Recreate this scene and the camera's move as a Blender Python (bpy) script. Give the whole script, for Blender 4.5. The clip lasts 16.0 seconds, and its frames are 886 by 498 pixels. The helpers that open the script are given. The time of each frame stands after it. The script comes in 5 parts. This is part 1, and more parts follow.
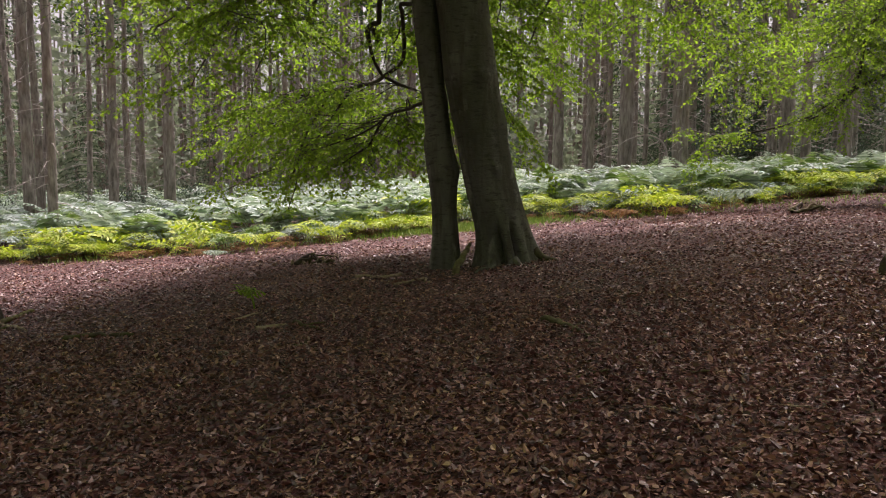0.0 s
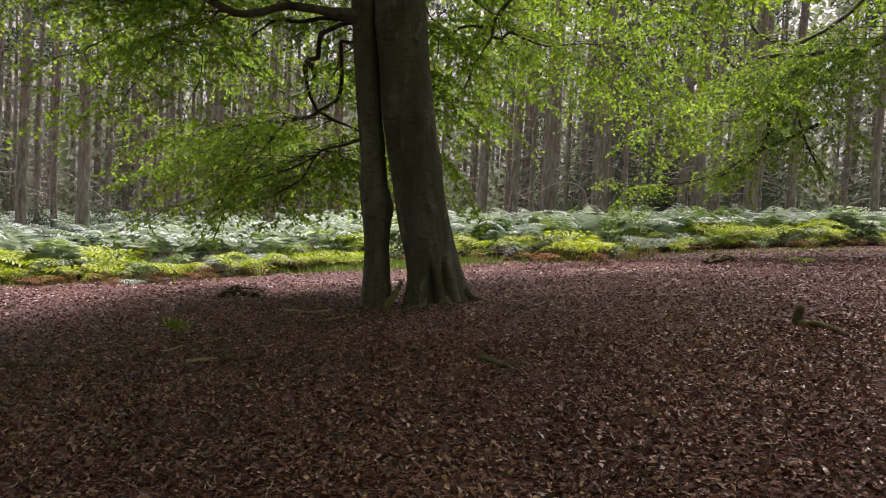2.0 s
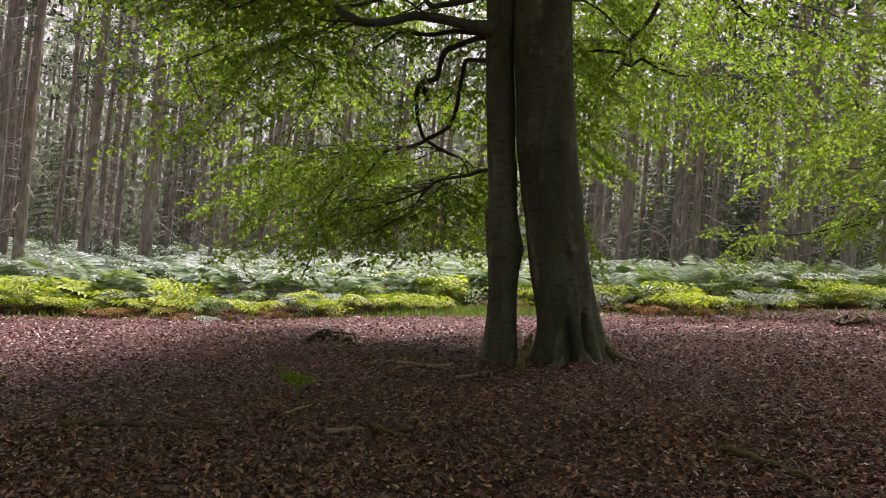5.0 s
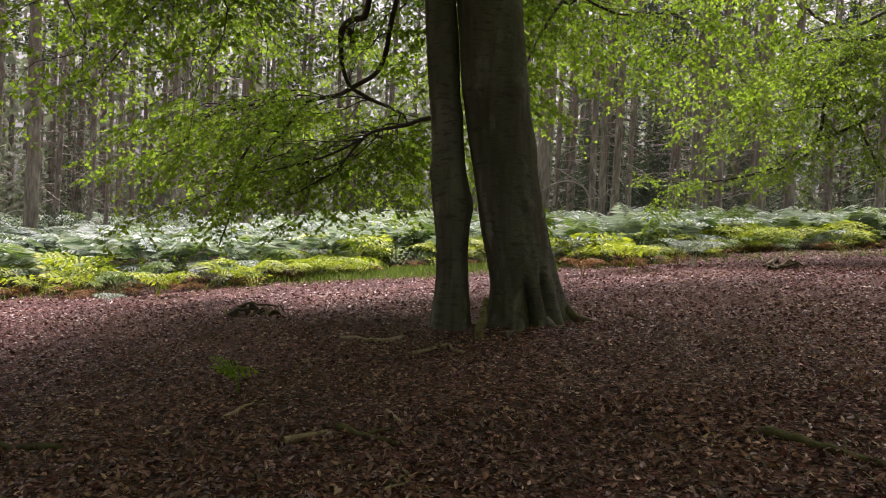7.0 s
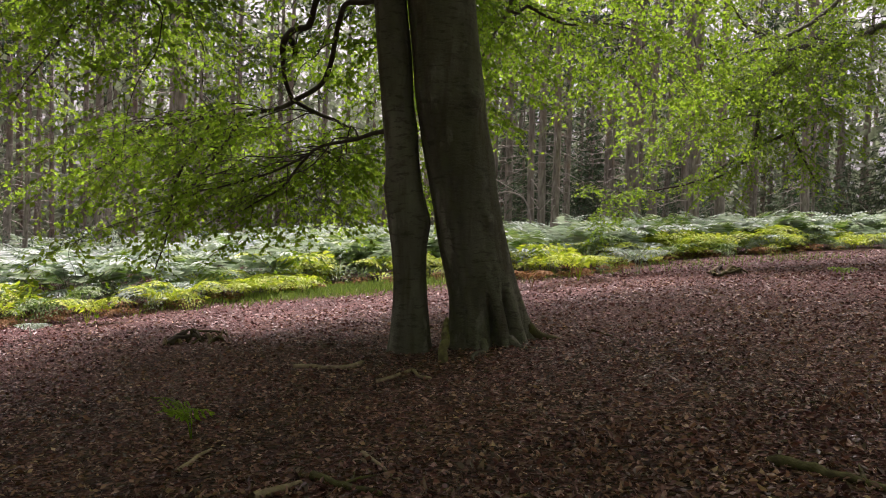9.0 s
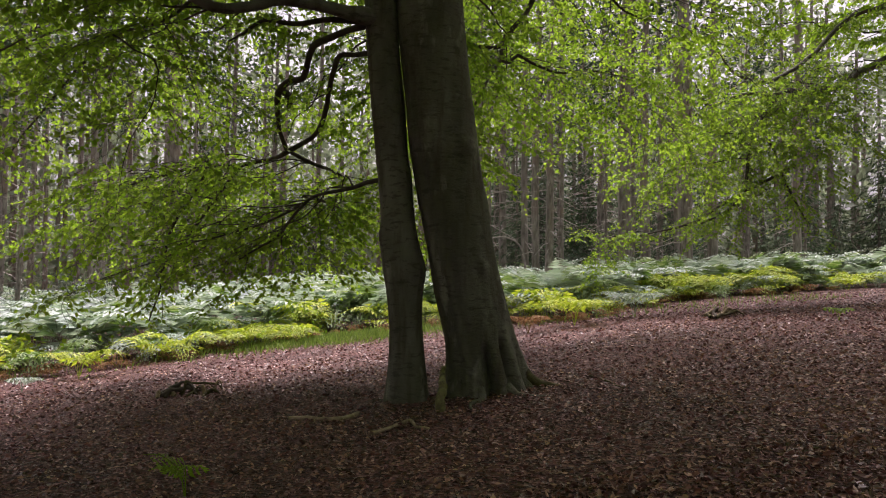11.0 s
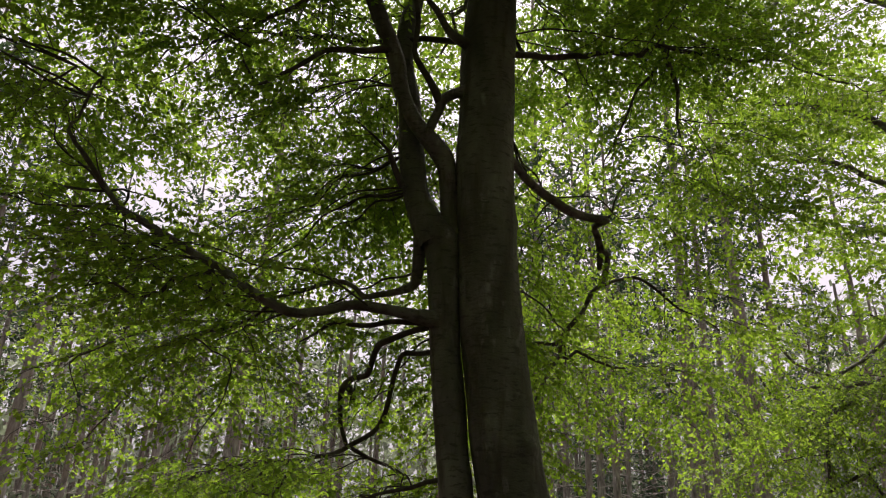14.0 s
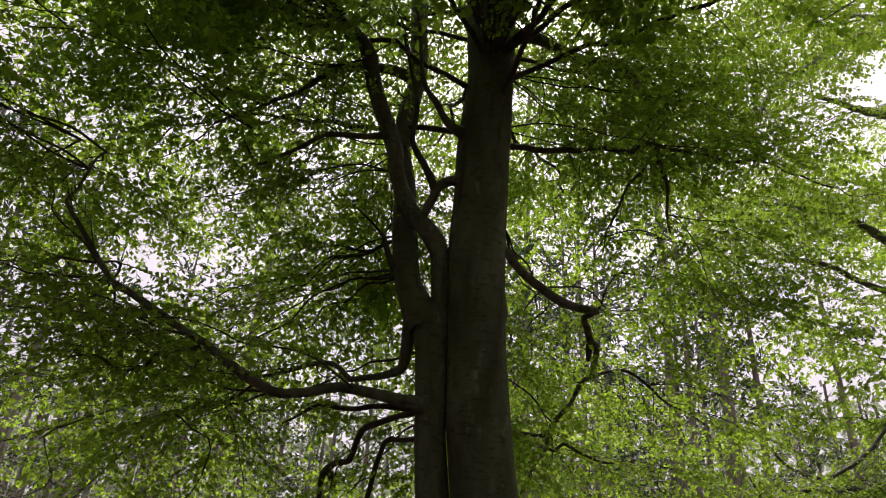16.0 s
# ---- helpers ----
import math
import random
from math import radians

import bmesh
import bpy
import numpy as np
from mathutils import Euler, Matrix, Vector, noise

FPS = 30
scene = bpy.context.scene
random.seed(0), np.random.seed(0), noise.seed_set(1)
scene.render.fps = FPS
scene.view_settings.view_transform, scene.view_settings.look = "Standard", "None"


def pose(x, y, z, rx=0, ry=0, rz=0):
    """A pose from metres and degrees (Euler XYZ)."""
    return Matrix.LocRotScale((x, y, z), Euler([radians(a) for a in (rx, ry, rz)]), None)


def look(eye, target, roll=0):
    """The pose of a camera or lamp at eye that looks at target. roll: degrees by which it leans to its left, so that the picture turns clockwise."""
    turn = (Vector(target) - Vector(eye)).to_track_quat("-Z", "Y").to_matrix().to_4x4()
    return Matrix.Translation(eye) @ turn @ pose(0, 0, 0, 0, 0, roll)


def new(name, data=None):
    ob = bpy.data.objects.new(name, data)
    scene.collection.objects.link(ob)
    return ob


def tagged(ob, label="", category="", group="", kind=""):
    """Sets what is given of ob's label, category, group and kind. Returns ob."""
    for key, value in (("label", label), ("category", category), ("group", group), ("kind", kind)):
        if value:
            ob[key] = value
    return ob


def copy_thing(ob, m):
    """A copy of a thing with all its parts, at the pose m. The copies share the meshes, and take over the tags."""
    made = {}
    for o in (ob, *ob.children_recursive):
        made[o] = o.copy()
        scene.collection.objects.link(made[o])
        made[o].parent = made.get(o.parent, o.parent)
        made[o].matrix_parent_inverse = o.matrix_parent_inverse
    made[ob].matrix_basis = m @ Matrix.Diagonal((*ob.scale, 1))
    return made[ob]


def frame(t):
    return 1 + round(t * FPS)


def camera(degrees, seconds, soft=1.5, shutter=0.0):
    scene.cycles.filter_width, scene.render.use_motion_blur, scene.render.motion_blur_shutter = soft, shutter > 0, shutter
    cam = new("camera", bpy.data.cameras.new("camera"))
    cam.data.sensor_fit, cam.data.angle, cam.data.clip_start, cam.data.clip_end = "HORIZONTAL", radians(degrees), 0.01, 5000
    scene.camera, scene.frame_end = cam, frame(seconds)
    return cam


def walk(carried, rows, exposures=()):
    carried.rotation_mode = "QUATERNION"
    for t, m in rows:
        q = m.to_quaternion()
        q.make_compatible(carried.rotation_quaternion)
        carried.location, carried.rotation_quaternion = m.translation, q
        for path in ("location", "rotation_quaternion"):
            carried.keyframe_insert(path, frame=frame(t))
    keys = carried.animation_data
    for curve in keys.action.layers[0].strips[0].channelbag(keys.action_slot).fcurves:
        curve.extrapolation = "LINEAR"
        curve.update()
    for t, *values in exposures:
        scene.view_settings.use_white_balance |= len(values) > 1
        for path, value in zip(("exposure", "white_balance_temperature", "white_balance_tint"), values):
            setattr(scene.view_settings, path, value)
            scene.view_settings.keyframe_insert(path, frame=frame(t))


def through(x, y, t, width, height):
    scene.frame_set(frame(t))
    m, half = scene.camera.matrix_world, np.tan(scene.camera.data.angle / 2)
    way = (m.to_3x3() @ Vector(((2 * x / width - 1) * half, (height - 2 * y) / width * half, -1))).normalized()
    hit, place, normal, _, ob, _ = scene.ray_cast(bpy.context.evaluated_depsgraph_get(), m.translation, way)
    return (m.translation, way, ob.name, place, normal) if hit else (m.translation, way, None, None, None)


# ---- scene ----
cam = camera(61.0, 16.0, 1.0, 0.1)
METRES, EYE, TILT, LEAN, TURN = 4.7, 1.55, -5.85, -0.45, 0.0
ROWS = [
    (0.0, 0.0, 0.0, 0.0, -0.0, 0.0, -0.0),
    (0.5, 0.0002, -0.0024, 0.0011, -2.91, 1.43, 0.14),
    (1.0, -0.0064, -0.008, 0.0025, -3.9, 2.27, -0.89),
    (1.5, -0.0224, -0.0161, 0.0023, -5.49, 2.42, -1.28),
    (2.0, -0.0492, -0.0087, -0.0003, -6.26, 3.01, -1.96),
    (2.5, -0.0799, 0.0368, -0.0039, -4.15, 3.2, -2.61),
    (3.0, -0.142, 0.1068, -0.008, 0.36, 4.92, -2.47),
    (3.5, -0.1995, 0.1636, -0.0098, -0.19, 5.38, -2.91),
    (6.0, -0.3782, 0.5026, 0.0183, -7.34, 6.73, -3.33),
    (6.5, -0.4003, 0.5498, 0.0246, -9.5, 5.23, -2.13),
    (7.0, -0.409, 0.631, 0.0312, -10.36, 3.34, -1.49),
    (7.5, -0.421, 0.6896, 0.0409, -11.54, 3.32, -0.82),
    (8.0, -0.439, 0.727, 0.0507, -13.1, 3.2, -0.51),
    (8.5, -0.454, 0.7346, 0.0548, -14.94, 3.79, -0.12),
    (11.0, -0.4572, 0.7375, 0.063, -15.63, 7.67, 1.27),
    (11.5, -0.4614, 0.7362, 0.0749, -14.5, 11.81, 0.87),
    (12.0, -0.4656, 0.7277, 0.0855, -13.51, 17.51, 0.54),
    (12.5, -0.4685, 0.7199, 0.0876, -12.53, 21.62, 0.25),
    (13.0, -0.4675, 0.7155, 0.0866, -11.61, 24.63, 0.02),
    (13.5, -0.4678, 0.7125, 0.0863, -11.31, 27.13, -0.14),
    (14.0, -0.4683, 0.7101, 0.0858, -11.5, 29.28, -0.31),
    (14.5, -0.4683, 0.7077, 0.0856, -11.84, 31.09, -0.55),
    (15.0, -0.4679, 0.7068, 0.0851, -12.16, 32.9, -0.72),
    (15.5, -0.4676, 0.7045, 0.0832, -12.48, 34.45, -0.95),
    (16.0, -0.4677, 0.7022, 0.0819, -13.28, 35.76, -1.89),
]
EXPOSURES = [(0.0, 1.1, 6650, 28), (8.5, 1.16, 6650, 29), (12.5, 0.98, 6550, 28), (16.0, 0.84, 6600, 27)]
walk(cam, [(t, pose(0, 0, EYE, TILT, LEAN, TURN) @ pose(METRES * x, METRES * y, METRES * z, 90 + pitch, roll, yaw)) for t, x, y, z, yaw, pitch, roll in ROWS], EXPOSURES)

# ---- sky and sun: an overcast summer day over a clearing ----
world = bpy.data.worlds.new("sky")
scene.world = world
world.use_nodes = True
wn = world.node_tree
wn.nodes.clear()
sky = wn.nodes.new("ShaderNodeTexSky")
sky.sky_type, sky.sun_disc = "NISHITA", False
sky.sun_elevation, sky.sun_rotation = radians(68), radians(18)
sky.air_density, sky.dust_density, sky.ozone_density = 1.0, 6.0, 1.0
sky_bg = wn.nodes.new("ShaderNodeBackground")
sky_bg.inputs["Strength"].default_value = 0.09
sky_out = wn.nodes.new("ShaderNodeOutputWorld")
cloud = wn.nodes.new("ShaderNodeHueSaturation")
cloud.inputs["Saturation"].default_value = 0.08
wn.links.new(sky.outputs[0], cloud.inputs["Color"])
wn.links.new(cloud.outputs[0], sky_bg.inputs["Color"])
wn.links.new(sky_bg.outputs[0], sky_out.inputs["Surface"])
sun = new("sun", bpy.data.lights.new("sun", "SUN"))
sun.data.energy, sun.data.angle, sun.data.color = 3.7, radians(34), (1.0, 0.94, 0.85)
sun.matrix_world = look((4, 12, 31), (0, 0, 0))

# ---- materials ----


def shader(name):
    m = bpy.data.materials.new(name)
    m.use_nodes = True
    t = m.node_tree
    t.nodes.clear()
    return m, t


def node(t, kind, **sets):
    n = t.nodes.new(kind)
    for key, value in sets.items():
        n.inputs[key.replace("_", " ")].default_value = value
    return n


def ramp(t, source, stops):
    n = t.nodes.new("ShaderNodeValToRGB")
    while len(n.color_ramp.elements) < len(stops):
        n.color_ramp.elements.new(0.5)
    for e, (at, col) in zip(n.color_ramp.elements, stops):
        e.position, e.color = at, (*col, 1)
    t.links.new(source, n.inputs[0])
    return n.outputs[0]


def grain(t, scale, detail=4, stretch=None, rough=0.6):
    n = node(t, "ShaderNodeTexNoise", Scale=scale, Detail=detail, Roughness=rough)
    c = t.nodes.new("ShaderNodeTexCoord")
    if stretch:
        mp = t.nodes.new("ShaderNodeMapping")
        mp.inputs["Scale"].default_value = stretch
        t.links.new(c.outputs["Object"], mp.inputs[0])
        t.links.new(mp.outputs[0], n.inputs["Vector"])
    else:
        t.links.new(c.outputs["Object"], n.inputs["Vector"])
    return n.outputs[0]


def blend(t, fac, a, b, how="MIX"):
    n = t.nodes.new("ShaderNodeMix")
    n.data_type, n.blend_type = "RGBA", how
    for value, socket in ((fac, n.inputs[0]), (a, n.inputs[6]), (b, n.inputs[7])):
        if isinstance(value, (int, float)):
            socket.default_value = value
        elif isinstance(value, tuple):
            socket.default_value = (*value, 1)
        else:
            t.links.new(value, socket)
    return n.outputs[2]


def bumped(t, height, strength, distance):
    b = node(t, "ShaderNodeBump", Strength=strength, Distance=distance)
    t.links.new(height, b.inputs["Height"])
    return b.outputs[0]


def finish(t, surface):
    out = t.nodes.new("ShaderNodeOutputMaterial")
    t.links.new(surface, out.inputs["Surface"])


def leafy(name, stops, glow, rough=0.45, spec=0.35, through=0.45, patch=None):
    """A thin leaf: a glossy upper skin, and light that comes through it; each leaf takes its own tone."""
    m, t = shader(name)
    isle = t.nodes.new("ShaderNodeNewGeometry").outputs["Random Per Island"]
    col = ramp(t, isle, stops)
    if patch:
        col = blend(t, ramp(t, grain(t, patch[0], 3), [(0.42, (0, 0, 0)), (0.6, (1, 1, 1))]), col, patch[1], "MULTIPLY")
    p = node(t, "ShaderNodeBsdfPrincipled", Roughness=rough)
    p.inputs["Specular IOR Level"].default_value = spec
    t.links.new(col, p.inputs["Base Color"])
    tr = t.nodes.new("ShaderNodeBsdfTranslucent")
    t.links.new(blend(t, 1.0, col, glow, "MULTIPLY"), tr.inputs["Color"])
    mix = node(t, "ShaderNodeMixShader", Fac=through)
    t.links.new(p.outputs[0], mix.inputs[1])
    t.links.new(tr.outputs[0], mix.inputs[2])
    finish(t, mix.outputs[0])
    return m


def plain(name, colour, rough, height=None, strength=0.4, distance=0.01, spec=0.3):
    m, t = shader(name)
    p = node(t, "ShaderNodeBsdfPrincipled", Roughness=rough)
    p.inputs["Specular IOR Level"].default_value = spec
    t.links.new(colour(t), p.inputs["Base Color"])
    if height:
        t.links.new(bumped(t, height(t), strength, distance), p.inputs["Normal"])
    finish(t, p.outputs[0])
    return m


def beech_colour(t):
    base = ramp(t, grain(t, 2.2, 5, (1, 1, 0.35)), [(0.3, (0.06, 0.057, 0.048)), (0.5, (0.115, 0.11, 0.094)), (0.75, (0.2, 0.193, 0.168))])
    algae = ramp(t, grain(t, 1.1, 4, (1, 1, 0.5)), [(0.45, (0, 0, 0)), (0.7, (0.8, 0.8, 0.8))])
    c = blend(t, algae, base, (0.06, 0.064, 0.036))
    marks = ramp(t, grain(t, 4.2, 5, (1, 1, 2.6)), [(0.58, (0, 0, 0)), (0.74, (0.85, 0.85, 0.85))])
    c = blend(t, marks, c, (0.045, 0.038, 0.03))
    runs = ramp(t, grain(t, 5.0, 4, (1, 1, 0.12)), [(0.52, (0, 0, 0)), (0.66, (0.8, 0.8, 0.8))])
    c = blend(t, runs, c, (0.06, 0.05, 0.036))
    pale = ramp(t, grain(t, 3.0, 5, (1.2, 1.2, 0.5)), [(0.6, (0, 0, 0)), (0.72, (0.7, 0.7, 0.7))])
    c = blend(t, pale, c, (0.28, 0.27, 0.24))
    dashes = ramp(t, grain(t, 6.5, 4, (0.8, 0.8, 2.8), 0.7), [(0.55, (0, 0, 0)), (0.63, (0.7, 0.7, 0.7))])
    return blend(t, dashes, c, (0.042, 0.038, 0.032))


def pine_colour(t):
    base = ramp(t, grain(t, 9.0, 5, (1, 1, 0.25)), [(0.35, (0.13, 0.113, 0.098)), (0.55, (0.265, 0.238, 0.206)), (0.75, (0.4, 0.37, 0.33))])
    red = ramp(t, grain(t, 0.6, 2), [(0.5, (0, 0, 0)), (0.7, (0.6, 0.6, 0.6))])
    return blend(t, red, base, (0.25, 0.17, 0.125))


def litter_colour(t):
    c = t.nodes.new("ShaderNodeTexCoord")
    v = node(t, "ShaderNodeTexVoronoi", Scale=26.0)
    t.links.new(c.outputs["Object"], v.inputs["Vector"])
    sep = t.nodes.new("ShaderNodeSeparateColor")
    t.links.new(v.outputs["Color"], sep.inputs[0])
    leaf = ramp(t, sep.outputs[0], [(0.0, (0.021, 0.008, 0.0075)), (0.45, (0.063, 0.022, 0.02)), (0.8, (0.135, 0.054, 0.049)), (1.0, (0.22, 0.125, 0.11))])
    broad = ramp(t, grain(t, 0.7, 3), [(0.35, (0.6, 0.58, 0.58)), (0.65, (1.0, 1.0, 1.0))])
    return blend(t, 1.0, leaf, broad, "MULTIPLY")


def litter_height(t):
    c = t.nodes.new("ShaderNodeTexCoord")
    v = node(t, "ShaderNodeTexVoronoi", Scale=26.0)
    t.links.new(c.outputs["Object"], v.inputs["Vector"])
    return v.outputs["Distance"]


BEECH = plain("beech_bark", beech_colour, 0.75, lambda t: grain(t, 11.0, 8, (1, 1, 1.8), 0.7), 0.8, 0.04)
PINE = plain("pine_bark", pine_colour, 0.9, lambda t: grain(t, 16.0, 5, (1, 1, 0.2)), 0.9, 0.03)
# beech bark darkened in colour to stand for limbs seen against the light
LIMB = plain("backlit_limb_bark", lambda t: ramp(t, grain(t, 5.0, 5), [(0.3, (0.035, 0.03, 0.025)), (0.55, (0.065, 0.058, 0.048)), (0.8, (0.12, 0.112, 0.095))]), 0.85, lambda t: grain(t, 22.0, 6), 0.6, 0.02)
TWIG = plain("twig_bark", lambda t: ramp(t, grain(t, 6.0), [(0.3, (0.05, 0.043, 0.035)), (0.7, (0.11, 0.095, 0.08))]), 0.85)
DEAD = plain("dead_twig", lambda t: ramp(t, grain(t, 5.0), [(0.3, (0.25, 0.22, 0.2)), (0.7, (0.44, 0.4, 0.37))]), 0.9)
STICK = plain("fallen_stick", lambda t: ramp(t, grain(t, 12.0, 4), [(0.3, (0.12, 0.09, 0.06)), (0.7, (0.34, 0.27, 0.19))]), 0.85, lambda t: grain(t, 40.0), 0.5)
MOSS = plain("mossy_wood", lambda t: ramp(t, grain(t, 9.0, 5), [(0.35, (0.045, 0.035, 0.024)), (0.55, (0.075, 0.07, 0.03)), (0.78, (0.1, 0.092, 0.045))]), 0.95, lambda t: grain(t, 50.0), 0.8)
MOSSY = plain("green_moss", lambda t: ramp(t, grain(t, 9.0, 5), [(0.35, (0.07, 0.055, 0.032)), (0.55, (0.14, 0.13, 0.055)), (0.78, (0.28, 0.27, 0.11))]), 0.95, lambda t: grain(t, 50.0), 0.8)
FLOOR = plain("leaf_litter", litter_colour, 0.8, litter_height, 0.9, 0.04)
LEAF = leafy("beech_leaf", [(0.0, (0.09, 0.165, 0.024)), (0.6, (0.123, 0.21, 0.032)), (1.0, (0.165, 0.255, 0.048))], (2.1, 2.05, 0.85), 0.45, 0.3, 0.6)
NEEDLE = leafy("conifer_needles", [(0.0, (0.03, 0.06, 0.035)), (1.0, (0.075, 0.12, 0.06))], (1.0, 1.1, 0.8), 0.55, 0.3, 0.3)
DARKLEAF = leafy("evergreen_leaf", [(0.0, (0.03, 0.06, 0.04)), (1.0, (0.08, 0.12, 0.08))], (1.0, 1.1, 0.8), 0.35, 0.5, 0.25)
# green frond whose bluish-white sky reflection is painted into the base colour
FROND = leafy("sky_sheen_bracken_frond", [(0.0, (0.22, 0.3, 0.24)), (0.5, (0.37, 0.45, 0.42)), (1.0, (0.5, 0.56, 0.57))], (1.1, 1.2, 0.8), 0.55, 0.35, 0.3)
FROND_EDGE = leafy("yellowing_bracken_frond", [(0.0, (0.22, 0.31, 0.04)), (0.6, (0.36, 0.44, 0.06)), (1.0, (0.5, 0.52, 0.13))], (1.3, 1.4, 0.5), 0.45, 0.4, 0.4)
# the grey paleness of distance haze is put into this leaf colour
FARLEAF = leafy("hazed_distant_leaf", [(0.0, (0.17, 0.2, 0.155)), (0.5, (0.21, 0.245, 0.19)), (1.0, (0.26, 0.295, 0.235))], (1.1, 1.2, 0.9), 0.55, 0.3, 0.45)
GRASS = leafy("grass_blade", [(0.0, (0.1, 0.17, 0.04)), (1.0, (0.22, 0.3, 0.09))], (1.1, 1.2, 0.6), 0.5, 0.3, 0.35)
FROND_MID = leafy("green_bracken_frond", [(0.0, (0.1, 0.18, 0.06)), (0.6, (0.18, 0.27, 0.11)), (1.0, (0.28, 0.35, 0.19))], (1.1, 1.2, 0.6), 0.42, 0.4, 0.35)
FROND_DEAD = leafy("withered_bracken", [(0.0, (0.14, 0.075, 0.035)), (1.0, (0.34, 0.21, 0.11))], (1.0, 0.9, 0.7), 0.8, 0.2, 0.3)
DRY = leafy("fallen_leaf", [(0.0, (0.028, 0.009, 0.009)), (0.4, (0.088, 0.028, 0.026)), (0.75, (0.165, 0.062, 0.055)), (0.95, (0.26, 0.125, 0.105)), (1.0, (0.36, 0.22, 0.17))], (1.0, 0.85, 0.7), 0.38, 0.75, 0.1, (0.4, (1.3, 1.5, 1.15)))

# ---- building blocks ----
UP = np.array([0.0, 0.0, 1.0])


def unit(v):
    return v / (np.linalg.norm(v, axis=-1, keepdims=True) + 1e-9)


def sheet(name, verts, polys, material, parent=None, label="", smooth=True):
    """One mesh object from an array of corners and arrays of faces."""
    me = bpy.data.meshes.new(name)
    verts = np.asarray(verts, dtype=np.float32)
    polys = [np.asarray(p, dtype=np.int32) for p in polys if len(p)]
    me.vertices.add(len(verts))
    me.vertices.foreach_set("co", verts.ravel())
    loops = np.concatenate([p.ravel() for p in polys])
    sizes = np.concatenate([np.full(len(p), p.shape[1], np.int32) for p in polys])
    me.loops.add(len(loops))
    me.loops.foreach_set("vertex_index", loops)
    me.polygons.add(len(sizes))
    me.polygons.foreach_set("loop_start", np.concatenate([[0], np.cumsum(sizes)[:-1]]).astype(np.int32))
    me.polygons.foreach_set("use_smooth", np.full(len(sizes), smooth))
    me.update(calc_edges=True)
    me.validate()
    me.materials.append(material)
    ob = new(name, me)
    if parent:
        ob.parent = parent
    if label:
        ob["label"] = label
    return ob


class Heap:
    """Gathers pieces of mesh that become one object."""

    def __init__(self):
        self.v, self.f, self.n = [], [], 0

    def add(self, verts, *faces):
        for q in faces:
            if len(q):
                self.f.append(np.asarray(q) + self.n)
        self.v.append(verts)
        self.n += len(verts)

    def build(self, name, material, parent=None, label="", smooth=True):
        return sheet(name, np.concatenate(self.v), self.f, material, parent, label, smooth)


def rounded(points, step):
    """A smooth line through the points, cut at even steps; columns past the third (the radius) glide along."""
    p = np.asarray(points, float)
    p = np.vstack([2 * p[0] - p[1], p, 2 * p[-1] - p[-2]])
    out = []
    for a, b, c, d in zip(p[:-3], p[1:-2], p[2:-1], p[3:]):
        k = max(2, int(np.linalg.norm((c - b)[:3]) / step))
        u = np.linspace(0, 1, k, endpoint=False)[:, None]
        out.append(0.5 * (2 * b + (c - a) * u + (2 * a - 5 * b + 4 * c - d) * u**2 + (3 * b - a - 3 * c + d) * u**3))
    out.append(p[-2][None])
    return np.vstack(out)


def tube(heap, path, radii, sides, cap=True):
    path, radii = np.asarray(path, float), np.asarray(radii, float)
    n = len(path)
    t = unit(np.gradient(path, axis=0))
    ref = np.eye(3)[np.argmin(np.abs(t).sum(0))]
    a = unit(np.cross(t, ref))
    b = np.cross(t, a)
    ang = np.arange(sides) * 2 * math.pi / sides
    ring = np.cos(ang)[None, :, None] * a[:, None] + np.sin(ang)[None, :, None] * b[:, None]
    v = (path[:, None] + ring * radii[:, None, None]).reshape(-1, 3)
    i = np.arange(n - 1)[:, None] * sides
    j = np.arange(sides)[None]
    k = (j + 1) % sides
    q = np.stack([i + j, i + k, i + sides + k, i + sides + j], -1).reshape(-1, 4)
    if cap:
        v = np.vstack([v, path[-1:] + t[-1:] * radii[-1]])
        last = (n - 1) * sides
        heap.add(v, q, np.stack([last + j[0], last + k[0], np.full(sides, n * sides)], -1))
    else:
        heap.add(v, q)


def blades(heap, pos, way, nrm, length, width, fold=0.25, simple=False, curl=None):
    """Leaves as folded blades (or flat ones, where simple)."""
    pos, way = np.asarray(pos, float), unit(np.asarray(way, float))
    side = unit(np.cross(nrm, way))
    nrm = np.cross(way, side)
    L, w = np.asarray(length)[:, None], np.asarray(width)[:, None] / 2
    n = len(pos)
    o = np.arange(n)[:, None]
    if simple:
        v = np.stack([pos, pos + way * L * 0.45 - side * w, pos + way * L - nrm * L * 0.12, pos + way * L * 0.45 + side * w], 1).reshape(-1, 3)
        heap.add(v, o * 4 + np.arange(4)[None])
        return
    lift = nrm * (w * fold)
    tip = nrm * (L * (0.15 if curl is None else np.asarray(curl)[:, None]))
    v = np.stack([pos, pos + way * L * 0.3 - side * w + lift, pos + way * L * 0.68 - side * w * 0.85 + lift * 0.8 - tip * 0.4, pos + way * L - tip,
                  pos + way * L * 0.68 + side * w * 0.85 + lift * 0.8 - tip * 0.4, pos + way * L * 0.3 + side * w + lift], 1).reshape(-1, 3)
    heap.add(v, o * 6 + np.array([[0, 1, 2, 3]]), o * 6 + np.array([[0, 3, 4, 5]]))


CLUMP_WAYS = np.random.default_rng(12).normal(0, 1, (9, 3))
CLUMP_WAYS *= (2 * math.pi / np.geomspace(0.9, 4.0, 9) / np.linalg.norm(CLUMP_WAYS, axis=1))[:, None]


